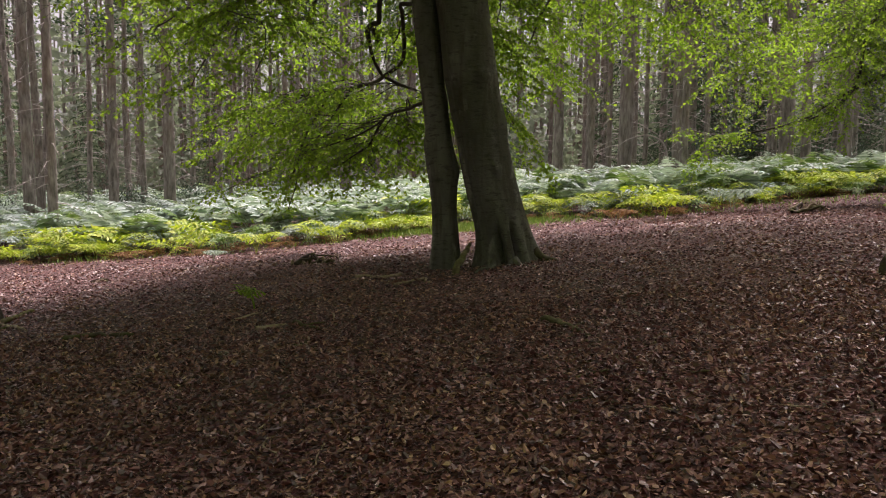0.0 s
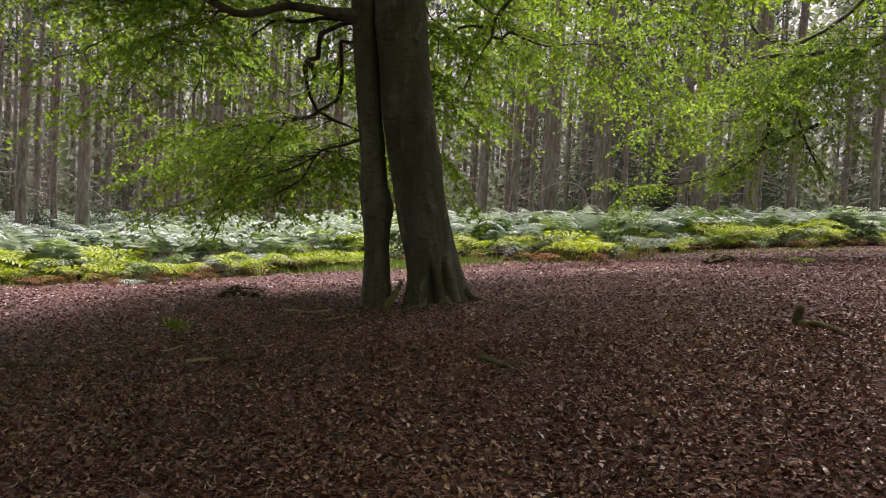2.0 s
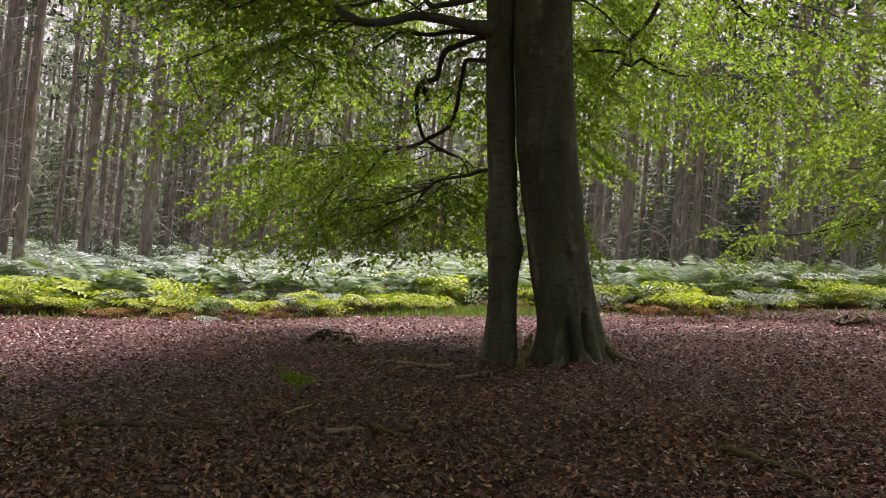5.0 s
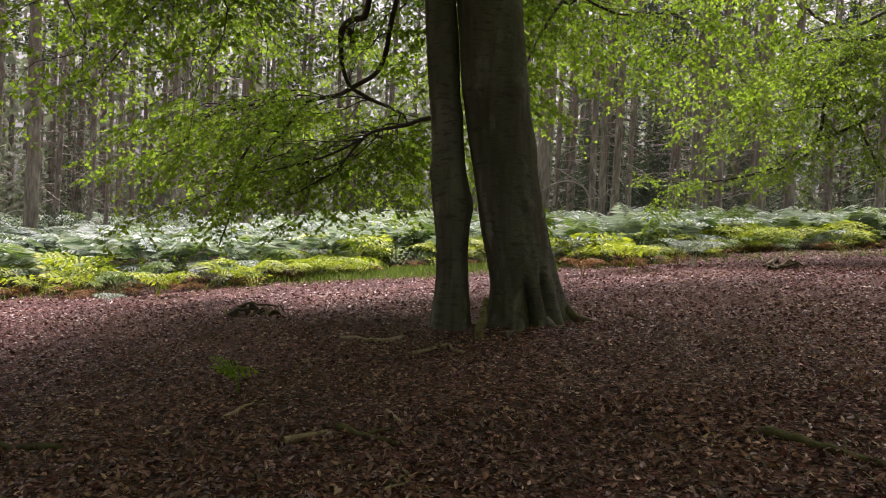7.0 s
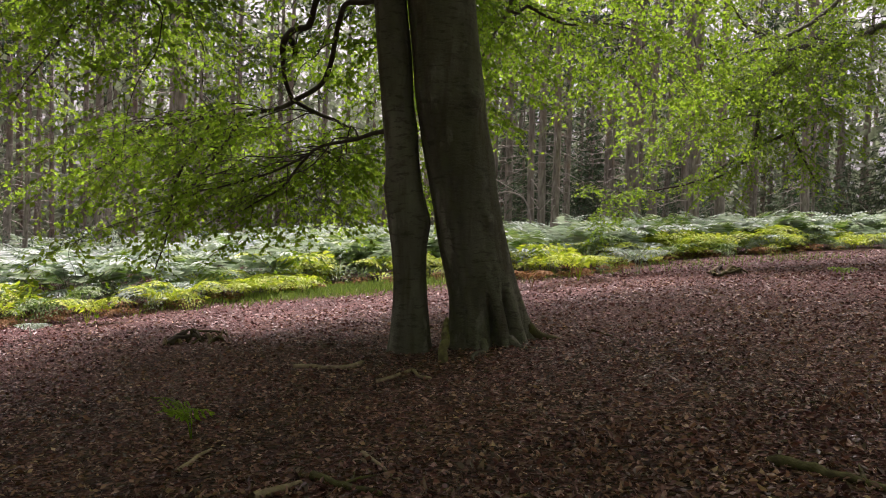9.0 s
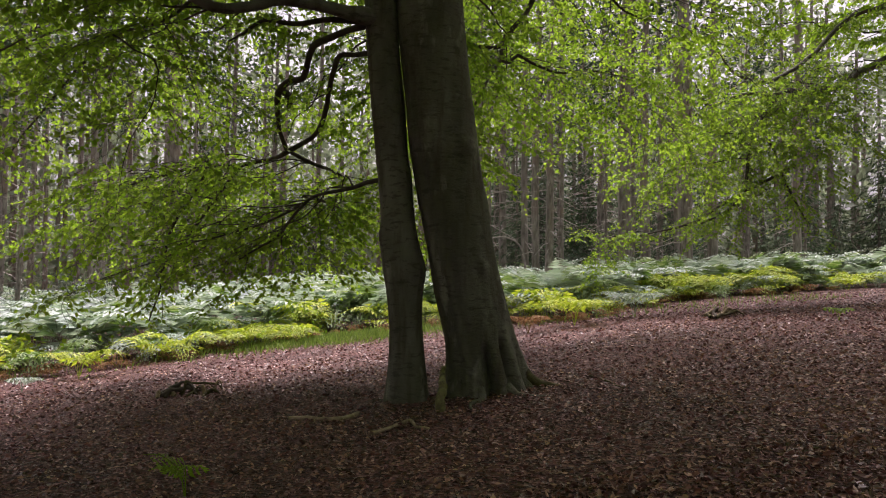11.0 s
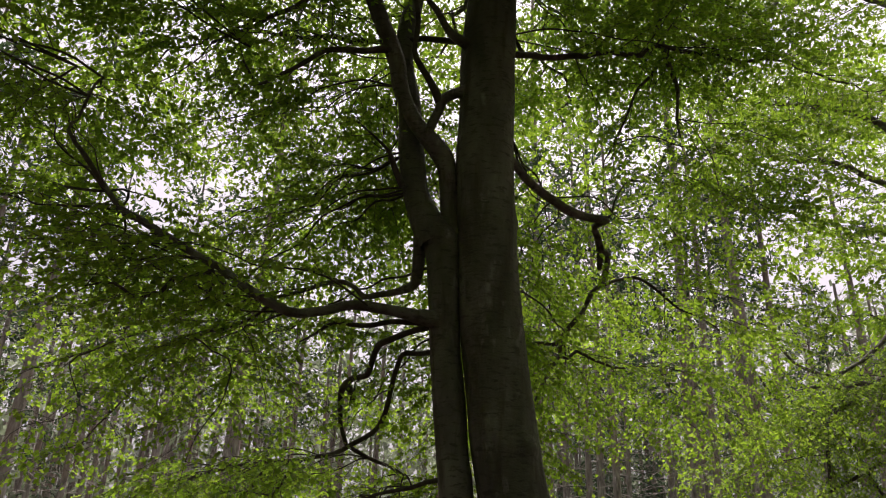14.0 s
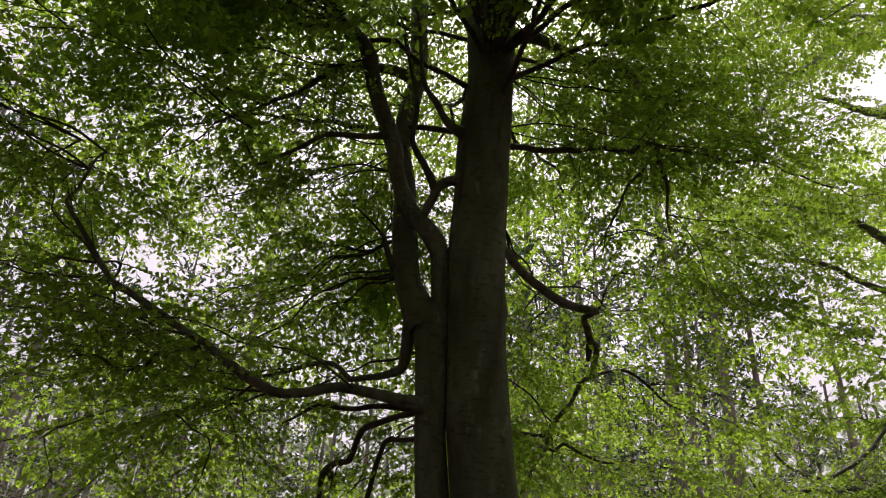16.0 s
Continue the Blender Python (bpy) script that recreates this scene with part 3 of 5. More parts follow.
limb(rng, beech, [(-1.3, 16.3, 3.58, 0.034), (-1.04, 16.27, 3.44, 0.033), (-0.8, 16.25, 3.34, 0.033), (-0.56, 16.23, 3.27, 0.03),
                  (-0.35, 16.2, 3.15, 0.026)], leafy_from=0.6, reach=1.4, gap=0.24, droop=0.35, rough=0.02)
limb(rng, beech, [(-0.29, 13, 2.73, 0.036), (-0.45, 13.3, 2.72, 0.03), (-0.59, 13.6, 2.68, 0.028), (-0.79, 13.9, 2.65, 0.026), (-1.03, 14.2, 2.6, 0.023), (-1.17, 14.5, 2.52, 0.023),
                  (-1.3, 14.8, 2.35, 0.02), (-1.43, 15.06, 2.14, 0.017), (-1.64, 15.24, 1.98, 0.018), (-1.99, 15.42, 1.73, 0.014),
                  (-2.26, 15.6, 1.63, 0.011)], leafy_from=0.4, reach=1.7, gap=0.22, droop=0.35, rough=0.03)
limb(rng, beech, [(-1.17, 14.6, 2.53, 0.022), (-1.41, 14.82, 2.39, 0.018), (-1.83, 15.05, 2.21, 0.018), (-2.35, 15.28, 2.02, 0.014),
                  (-2.89, 15.5, 1.91, 0.014)], leafy_from=0.2, reach=1.5, gap=0.22, droop=0.35, rough=0.03)
# limb that swings out behind, on the uphill side
limb(rng, beech, [(0.28, 12.6, 7.34, 0.091), (0.56, 12.74, 7.29, 0.071), (0.75, 12.87, 7.18, 0.068), (1.01, 13.01, 7.05, 0.069), (1.28, 13.15, 6.99, 0.074), (1.57, 13.31, 6.93, 0.075),
                  (1.87, 13.49, 6.96, 0.076), (2.18, 13.67, 7.02, 0.073), (2.49, 13.85, 7.1, 0.061), (2.35, 14.04, 7.06, 0.057), (2.48, 14.22, 6.96, 0.067), (2.61, 14.4, 6.8, 0.067),
                  (2.81, 14.58, 6.82, 0.059), (2.82, 14.76, 6.59, 0.054), (2.78, 14.93, 6.37, 0.049), (2.67, 15.09, 6.27, 0.045), (2.58, 15.25, 6, 0.04), (2.35, 15.4, 5.71, 0.04),
                  (2.24, 15.55, 5.49, 0.04), (2.26, 15.66, 5.26, 0.03), (2.1, 15.77, 4.99, 0.025), (1.92, 15.89, 4.6, 0.02), (1.78, 16, 4.2, 0.015)], leafy_from=0.72, reach=1.3, gap=0.24, rough=0.01, droop=0.3)
limb(rng, beech, [(2.72, 14.7, 6.98, 0.069), (2.71, 14.7, 6.79, 0.064), (2.68, 14.7, 6.59, 0.039)], "stub", leafy_from=1, rough=0.01)
limb(rng, beech, [(2.7, 14.4, 7.39, 0.039), (2.87, 14.47, 7.58, 0.025), (3, 14.53, 7.94, 0.02), (3.28, 14.6, 8.36, 0.016)], leafy_from=0.3, reach=0.9, rough=0.03)
limb(rng, beech, [(2.89, 15.2, 6.46, 0.035), (3.24, 15.28, 6.65, 0.031), (3.73, 15.36, 6.77, 0.031), (4.14, 15.44, 6.61, 0.026), (4.55, 15.52, 6.34, 0.021),
                  (4.99, 15.6, 6.25, 0.016)], leafy_from=0.25, reach=1.5, gap=0.24, droop=0.3, rough=0.03)
limb(rng, beech, [(2.27, 15.6, 5.47, 0.035), (2.09, 15.62, 5.44, 0.03), (1.89, 15.65, 5.46, 0.03), (1.59, 15.67, 5.4, 0.025), (1.34, 15.7, 5.09, 0.015)], leafy_from=0.3, reach=1.2, gap=0.24, droop=0.3, rough=0.03)
limb(rng, beech, [(2.31, 15.8, 5.3, 0.025), (2.5, 15.88, 5.29, 0.031), (2.69, 15.96, 5.46, 0.031), (2.99, 16.04, 5.37, 0.026), (3.52, 16.12, 5.28, 0.021),
                  (4.12, 16.2, 5.37, 0.016)], leafy_from=0.3, reach=1.4, gap=0.24, droop=0.3, rough=0.03)
limb(rng, beech, [(0.18, 12.2, 11.04, 0.162), (0.51, 12.26, 11.27, 0.131), (0.87, 12.32, 11.42, 0.118), (1.2, 12.38, 11.38, 0.104), (1.48, 12.44, 11.32, 0.099), (1.98, 12.5, 11.29, 0.1),
                  (2.41, 12.6, 11.46, 0.092), (2.73, 12.7, 11.54, 0.093), (3.05, 12.8, 11.36, 0.083), (3.26, 12.9, 11.06, 0.073), (3.3, 13, 10.49, 0.061), (3.42, 13.08, 10.13, 0.056),
                  (3.56, 13.16, 9.78, 0.045), (3.68, 13.24, 9.43, 0.035), (3.65, 13.32, 8.94, 0.025), (3.73, 13.4, 8.63, 0.015)], leafy_from=0.45, reach=1.7, rough=0.02)
limb(rng, beech, [(3.49, 13.2, 10.24, 0.036), (3.28, 13.3, 9.81, 0.03), (2.98, 13.4, 9.44, 0.025), (2.78, 13.5, 8.87, 0.02), (2.59, 13.6, 8.43, 0.015)], leafy_from=0.2, reach=1.2, rough=0.03)


def crown(rng, thing, base, axis, count, low, high, reach, camera_side=None, simple=True, size=0.092, gap=0.26, spray=2.3, keep=1.0, **more):
    """The rest of a crown: limbs all round, long and level below, short and steep above."""
    for i in range(count):
        k = (i + rng.uniform(0.2, 0.8)) / count
        z = low + (high - low) * k
        a = i * 2.39996 + rng.uniform(-0.25, 0.25)
        d = np.array([math.cos(a), math.sin(a), 0])
        ln = reach * (1.05 - 0.65 * k) * rng.uniform(0.8, 1.15)
        rise = rng.uniform(0.25, 0.5) + 0.4 * k
        if camera_side is not None and float(d @ camera_side) > 0.45:
            z, rise, ln = max(z, 9.5), max(rise, 0.55), ln * 0.9
        x0, y0 = axis(z)
        pts = []
        r0 = 0.018 + 0.004 * ln
        for q in (0, 0.2, 0.45, 0.7, 0.88, 1.0):
            pts.append((x0 + d[0] * ln * q + rng.normal(0, 0.5) * q, y0 + d[1] * ln * q + rng.normal(0, 0.5) * q, z + rise * ln * (q - 0.62 * q * q) + rng.normal(0, 0.1) * q, r0 * (1 - 0.9 * q)))
        limb(rng, thing, pts, step=0.7 if more.get("bare") else 0.25, sides=6, fine=False, leafy_from=0.14, rough=0.2, gap=gap, reach=spray, droop=0.25, size=size, simple=simple, keep=keep, **more)


def fan(rng, thing, roots, bearings, reach, drop, count, r0=0.014, rise=0.5, start=0.12, **more):
    """Side boughs that leave the given places on older limbs in a fan of bearings (degrees from east) and droop at their tips."""
    for i in range(count):
        a = radians(bearings[0] + (bearings[1] - bearings[0]) * rng.random())
        x, y, z = roots[i % len(roots)]
        ln = rng.uniform(*reach)
        fall = rng.uniform(*drop)
        d = np.array([math.cos(a), math.sin(a)])
        turn = np.array([-d[1], d[0]]) * rng.normal(0, 0.16)
        pts = []
        for q in (0, 0.18, 0.4, 0.62, 0.82, 1.0):
            j = rng.normal(0, 0.16, 3) * min(1, 3 * q)
            pts.append((x + (d[0] * q + turn[0] * q * q) * ln + j[0], y + (d[1] * q + turn[1] * q * q) * ln + j[1], z + rise * q - (fall + rise) * q * q + 0.7 * j[2], r0 * (1 - 0.92 * q) + 0.002))
        limb(rng, thing, pts, step=0.16, sides=6, leafy_from=start, rough=0.14, **more)


fan(rng, beech, [(-1.67, 16.85, 3.45), (-2.47, 17.2, 3.33), (-3.24, 18.0, 3.31), (-1.83, 15.05, 2.21), (-2.43, 16.76, 2.75), (-0.8, 16.25, 3.34)], (95, 190), (1.6, 3.2), (0.5, 1.8), 9, keep=0.5, r0=0.011)
fan(rng, beech, [(-0.35, 16.2, 3.15), (-0.59, 13.6, 2.68), (-1.03, 14.2, 2.6), (-0.8, 16.25, 3.34), (-1.17, 14.5, 2.52)], (70, 165), (1.6, 3.4), (0.2, 1.5), 8, keep=0.45, r0=0.011)
fan(rng, beech, [(-2.22, 13.95, 5.44), (-2.87, 12.44, 4.76), (-3.9, 12.2, 5.2), (-3.45, 12.27, 4.07), (-4.44, 12.7, 4.06), (-4.52, 12.07, 5.52), (-1.69, 13.72, 5.53)], (75, 150), (2.0, 4.2), (0.3, 2.2), 5, keep=0.4, r0=0.011)
fan(rng, beech, [(-1.45, 12.5, 4.76), (-2.46, 12.7, 4.63), (-3.39, 12.4, 5.09), (-4.5, 12.1, 5.52), (-5.1, 11.9, 6.2)], (150, 215), (2.0, 3.6), (-1.2, 0.4), 4, keep=0.5)
fan(rng, beech, [(-2.46, 12.7, 4.63), (-3.39, 12.4, 5.09), (-4.5, 12.1, 5.52), (-3.7, 12.6, 5.0), (-1.45, 12.5, 4.76)], (80, 130), (3.0, 5.2), (0.0, 1.2), 4, keep=0.35)
fan(rng, beech, [(-0.9, 12.9, 7.4), (-1.05, 13.2, 9.2), (-0.85, 12.8, 6.7)], (95, 150), (4.0, 7.0), (-0.5, 1.2), 8, keep=0.65)
fan(rng, beech, [(-2.8, 12.0, 11.4), (-2.3, 12.1, 10.6), (-5.3, 11.7, 7.2)], (140, 220), (2.5, 4.5), (-0.8, 0.8), 11, keep=0.8, fine=False)
# coarse-leaved boughs above the view, added to shade the ground towards the camera
fan(rng, beech, [(0.0, 12.2, 11.0), (0.1, 12.2, 12.0), (0.1, 12.2, 10.4)], (215, 305), (7.5, 11.0), (-2.6, -0.6), 24, r0=0.05, rise=3.6, size=0.22, keep=0.75, gap=0.4, twig_gap=0.24, leaf_gap=0.07, bare=True)
fan(rng, beech, [(-1.15, 12.5, 8.16), (-1.05, 13.2, 9.2), (-1.9, 12.2, 10.0), (-1.0, 13.0, 7.8), (-3.37, 12.3, 8.8)], (75, 215), (3.0, 5.5), (0.0, 1.8), 11, keep=0.7)
fan(rng, beech, [(1.57, 13.7, 7.32), (3.44, 16.4, 6.99), (2.88, 17.2, 5.95)], (0, 115), (2.5, 4.5), (0.2, 2.2), 7, keep=0.65)
fan(rng, beech, [(1.19, 12.8, 11.86), (3.42, 14.0, 12.9), (4.76, 15.2, 11.78), (0.4, 12.6, 9.5)], (-40, 100), (3.0, 5.0), (0.0, 2.0), 9, keep=0.6)
fan(rng, beech, [(0.2, 13.0, 5.0), (0.2, 13.0, 6.5), (0.1, 12.9, 8.0), (0.2, 12.9, 4.2)], (62, 118), (4.0, 6.5), (0.4, 2.2), 9, r0=0.02)
fan(rng, beech, [(-2.3, 12.1, 10.6), (-2.8, 12.0, 11.4), (-1.2, 13.7, 12.6), (-0.95, 13.3, 10.2), (-3.4, 12.4, 8.4)], (140, 245), (4.5, 7.5), (-1.5, 0.6), 13, rise=1.0, keep=0.85, fine=False)
fan(rng, beech, [(0.3, 12.3, 10.4), (2.3, 13.4, 12.3), (0.3, 12.3, 12.0), (3.4, 14.0, 12.9)], (-65, 35), (4.5, 7.5), (-1.2, 0.8), 11, rise=1.0, keep=0.6, fine=False)
more_rng = np.random.default_rng(77)
fan(more_rng, beech, [(-5.09, 11.7, 6.8), (-4.73, 12.0, 5.7), (-4.93, 11.6, 7.02)], (80, 215), (2.0, 4.2), (-2.2, 0.2), 8, r0=0.016, rise=1.2, keep=0.8)
fan(more_rng, beech, [(4.14, 15.44, 6.61), (4.99, 15.6, 6.25), (3.65, 13.32, 8.94), (2.59, 13.6, 8.43), (4.12, 16.2, 5.37), (3.28, 14.6, 8.36)], (-25, 80), (2.0, 4.2), (0.0, 2.4), 12, keep=0.55, r0=0.011)
fan(more_rng, beech, [(-1.91, 13.95, 5.53), (-1.22, 14.4, 4.33), (-0.78, 14.9, 4.25), (-0.77, 13.8, 4.52), (-1.53, 15.4, 4.26), (-0.97, 13.4, 5.34)], (70, 125), (2.5, 4.5), (-1.2, 0.0), 3, keep=0.35, r0=0.011, start=0.35)
fan(more_rng, beech, [(-0.9, 13.0, 7.4), (-0.85, 12.9, 6.7), (-0.45, 12.9, 5.6)], (100, 138), (7.0, 10.0), (0.6, 2.8), 5, r0=0.018, keep=0.5, start=0.45)
fan(more_rng, beech, [(0.2, 13.0, 5.6), (0.2, 13.0, 6.8), (0.4, 12.8, 8.0)], (35, 80), (6.0, 9.5), (0.6, 2.6), 6, r0=0.018, keep=0.5, start=0.42)
fan(more_rng, beech, [(0.3, 12.3, 10.4), (2.3, 13.4, 12.3), (1.19, 12.8, 11.86)], (-38, 25), (4.5, 7.0), (-1.5, 0.5), 2, rise=1.2, keep=0.5)
fan(more_rng, beech, [(-2.8, 12.0, 11.4), (-2.3, 12.1, 10.6)], (155, 215), (3.5, 7.5), (-2.2, 0.2), 16, rise=1.4, keep=0.95, fine=False)
crown(rng, beech, TREE, lambda z: (0.12, 12.4), 36, 8.8, 17.5, 8.4, keep=0.85, size=0.105, camera_side=unit(np.array([-2.3, -9.0, 0])))
for part_of in beech.children:
    part_of.matrix_parent_inverse = beech_inverse

# ---- neighbouring beeches: one at the right, the rest added to close the wood and shade it ----


def neighbour(x, y, seed, label, limbs=(), count=17, height=17.0, low=6.5, reach=7.5, size=0.4, keep=1.0, **more):
    r = np.random.default_rng(seed)
    z = gz(x, y)
    t = empty("beech_tree", (x, y, z), label, "tree", "neighbouring beeches")
    bole("trunk", [(x, y, z - 0.15, 0.42), (x, y, z + 0.4, 0.38), (x + 0.1, y, z + 2, 0.34), (x, y + 0.1, z + 5, 0.31), (x - 0.1, y, z + 9, 0.26), (x, y, z + 13, 0.17), (x, y, z + height + 1, 0.05)], t, 0.15, [(0.5, 0.2, 0.5), (2.6, 0.2, 0.5), (-1.5, 0.2, 0.5)], sides=24, seed=seed * 0.7, step=0.4)
    for i, pts in enumerate(limbs):
        limb(r, t, pts, leafy_from=0.25, reach=1.8, gap=0.26, droop=0.3, keep=0.7, rough=0.03)
    if limbs:
        fan(r, t, [p[:3] for pts in limbs[:3] for p in pts[1:4]], (135, 235), (3.0, 5.0), (0.8, 3.0), 6, droop=0.3, keep=0.55)
        fan(r, t, [p[:3] for pts in limbs[3:9] for p in pts[2:5]], (120, 250), (2.5, 4.5), (-0.5, 2.5), 22, keep=0.5)
        fan(r, t, [p[:3] for p in limbs[0][2:6]], (110, 250), (1.6, 3.0), (1.8, 4.2), 7, droop=0.3, keep=0.65, rise=0.3)
    crown(r, t, (x, y), lambda h: (x, y), count, z + low, z + height, reach, size=size, spray=2.2, keep=keep, **(more or {"gap": 0.5}))
    inv = Matrix.Translation((-x, -y, -z))
    for c in t.children:
        c.matrix_parent_inverse = inv
    return t


neighbour(18.5, 20.5, 3, "grey-barked beech with long drooping leafy boughs", [
    [(18.52, 20.6, 9.24, 0.168), (15.87, 20.71, 7.92, 0.122), (15.01, 20.82, 7.47, 0.105), (14.12, 20.93, 7.01, 0.088), (13.24, 21.02, 6.79, 0.08), (12.91, 21.07, 6.87, 0.072),
                  (12.38, 21.13, 6.71, 0.071), (11.68, 21.18, 6.72, 0.063), (10.98, 21.22, 6.51, 0.055), (10.36, 21.25, 6.28, 0.047), (10.12, 21.27, 6.54, 0.039), (9.96, 21.3, 6.88, 0.023)],
    [(12.63, 21.2, 6.75, 0.064), (11.95, 21.17, 5.99, 0.055), (11.64, 21.13, 5.52, 0.055), (11.52, 21.1, 4.88, 0.047), (11.37, 21.07, 4.08, 0.047), (10.87, 21.03, 3.44, 0.038), (9.93, 21, 2.99, 0.023)],
    [(18.55, 20.6, 10.95, 0.135), (15.82, 20.64, 9.46, 0.09), (14.9, 20.69, 9.18, 0.081), (14.15, 20.73, 8.63, 0.064), (13.41, 20.78, 7.88, 0.063), (12.69, 20.82, 7.35, 0.055),
                  (11.99, 20.87, 6.98, 0.055), (11.29, 20.91, 7.01, 0.046), (10.78, 20.96, 7.29, 0.039), (10.55, 21, 7.67, 0.023)],
    [(17.14, 19.8, 13.25, 0.156), (14.58, 19.57, 14.13, 0.137), (13.7, 19.34, 14.32, 0.119), (12.75, 19.11, 14.29, 0.1), (11.64, 18.89, 14.21, 0.082), (10.7, 18.66, 13.95, 0.072),
                  (9.62, 18.43, 13.69, 0.055), (8.59, 18.2, 13.51, 0.038)],
    [(18.09, 19.8, 16.14, 0.166), (14.95, 19.48, 15.81, 0.116), (13.43, 19.16, 15.38, 0.095), (12.5, 18.9, 14.7, 0.083), (11.53, 18.7, 14.37, 0.065), (10.55, 18.5, 13.74, 0.048)],
    [(16.98, 20, 12.17, 0.136), (13.64, 19.8, 12.58, 0.091), (12.6, 19.6, 12.8, 0.082), (11.52, 19.4, 12.73, 0.073), (10.44, 19.2, 12.46, 0.055), (9.69, 19, 12.39, 0.039)],
    [(17.65, 18.5, 18.56, 0.167), (13.65, 17.5, 17.11, 0.126), (11.67, 16.5, 15.98, 0.093), (10.49, 16, 15.54, 0.067), (9.36, 15.5, 15.01, 0.043)],
    [(18.59, 18, 22.87, 0.199), (14.63, 17.5, 20.83, 0.138), (13.17, 17, 19.72, 0.122), (11.74, 16.5, 18.57, 0.107), (10.53, 16, 17.28, 0.101), (9.39, 15.5, 16, 0.088), (8.19, 15.2, 14.92, 0.069),
                  (7.53, 14.9, 14.03, 0.06), (7, 14.6, 13.22, 0.057), (6.4, 14.3, 12.5, 0.049), (5.9, 14, 11.91, 0.035)],
    [(17.84, 17.5, 22, 0.154), (13.37, 16.3, 19.82, 0.085), (10.68, 15.1, 17.88, 0.061), (8.65, 14.3, 16.58, 0.042), (6.78, 13.9, 15.2, 0.026), (5.77, 13.5, 13.8, 0.018)],
    [(11.9, 21, 5.51, 0.039), (12.17, 20.93, 5.17, 0.039), (12.33, 20.85, 4.57, 0.031), (12.63, 20.77, 3.87, 0.031), (13.12, 20.7, 3.1, 0.023)],
    [(12.95, 21, 4.73, 0.053), (11.05, 21.3, 3.7, 0.039), (10.32, 21.6, 3.17, 0.032), (9.57, 21.9, 2.9, 0.028), (8.33, 22.2, 2.68, 0.021), (7.33, 22.5, 2.81, 0.013)],
], count=32, size=0.17, keep=1.0, gap=0.36, twig_gap=0.22, leaf_gap=0.07)
FINE = (-11.0, 9.5)
# beeches beside and behind the camera, added to keep light off the near ground
for i, (x, y) in enumerate([(-16.0, 6.0), (9.5, -1.5), (-6.5, -7.5), (2.0, -5.2), (15.0, 6.0), (-14.5, -3.0), (12.5, -10.5), (-25.0, 3.0), (24.0, 11.5), (-2.5, -18.0), (-9.8, -3.0), (-10.5, 2.0), (-11.0, 9.0), (9.5, 6.0)]):
    near = x in FINE and y > 0
    neighbour(x, y, 4 + i, "grey-barked beech mostly out of view, added so its broad crown shades the ground", low=8.0 if near else 7.5 if x == -10.5 else 4.5, reach=8.2 if x in (-10.5, -11.0) else 7.5,
              size=0.15 if near else 0.4, gap=0.5, twig_gap=0.24 if near else 0.32, leaf_gap=0.06 if near else 0.1, bare=True)

# ---- pines and other conifers beyond the clearing ----


def pine(seed, height, radius, bare, dead=46):
    """A tall pine: scaly bole, dead side twigs below, needle tufts on the branches above."""
    r = np.random.default_rng(seed)
    t = empty("pine_tree", (0, 0, 0), "tall straight pine with scaly bark and dead lower branches", "tree", "pines beyond the clearing")
    h, tw, nd = Heap(), Heap(), Heap()
    lean = r.normal(0, 0.012, 2)
    zs = np.concatenate([[-0.3, 0.15, 0.5], np.linspace(1.2, height, 15)])
    path = np.stack([lean[0] * zs + 0.05 * np.sin(zs * 0.5 + seed), lean[1] * zs + 0.05 * np.cos(zs * 0.4 + seed), zs], 1)
    rad = radius * (1 - 0.8 * np.clip(zs / height, 0, 1) ** 1.2) * (1 + 0.25 * np.exp(-np.clip(zs, 0, 9) / 0.3))
    tube(h, path, rad, 10)
    trunk = h.build("trunk", PINE, t)
    for i in range(dead):
        z = 1.6 + (bare - 1.6) * (i + r.random()) / dead
        a = r.uniform(0, 6.28)
        d = np.array([math.cos(a), math.sin(a), r.uniform(-0.25, 0.25)])
        ln = r.uniform(0.4, 1.9)
        u = np.linspace(0, 1, 4)[:, None]
        p0 = np.array([np.interp(z, zs, path[:, 0]), np.interp(z, zs, path[:, 1]), z])
        b = p0 + d * ln * u + np.array([0, 0, -0.25 * ln]) * u**2 + np.cumsum(r.normal(0, 0.04, (4, 3)), 0) * u
        tube(tw, b[[0, 1, 3]], [0.02, 0.015, 0.007], 3, cap=False)
        for q in range(2):
            c = b[1] + (b[3] - b[1]) * r.random()
            e = np.stack([c, c + (unit(d + r.normal(0, 0.6, 3))) * r.uniform(0.2, 0.6)])
            tube(tw, e, [0.008, 0.005], 3, cap=False)
    pos, way = [], []
    for i in range(24):
        k = (i + r.random()) / 24
        z = bare + (height - bare) * k
        a = r.uniform(0, 6.28)
        ln = (0.8 + 2.0 * (1 - k)) * r.uniform(0.6, 1.2)
        d = np.array([math.cos(a), math.sin(a), 0.15 + 0.3 * k])
        u = np.linspace(0, 1, 4)[:, None]
        p0 = np.array([np.interp(z, zs, path[:, 0]), np.interp(z, zs, path[:, 1]), z])
        b = p0 + d * ln * u - UP * (0.2 * ln * u**2)
        tube(tw, b, np.linspace(0.03, 0.008, 4), 3)
        n = int(18 * ln)
        s = r.uniform(0.25, 1, n)[:, None]
        pos.append(p0 + d * ln * s - UP * (0.2 * ln * s**2) + r.normal(0, 0.16, (n, 3)))
        way.append(unit(d) * 0.5 + r.normal(0, 0.6, (n, 3)))
    pos, way = np.vstack(pos), np.vstack(way)
    L = r.uniform(0.24, 0.46, len(pos))
    blades(nd, pos, way, r.normal(0, 1, (len(pos), 3)), L, L * 0.36, simple=True)
    tagged(tw.build("branch_mass", DEAD, t), kind="stuff")
    tagged(nd.build("foliage", NEEDLE, t, smooth=False), kind="stuff")
    return t


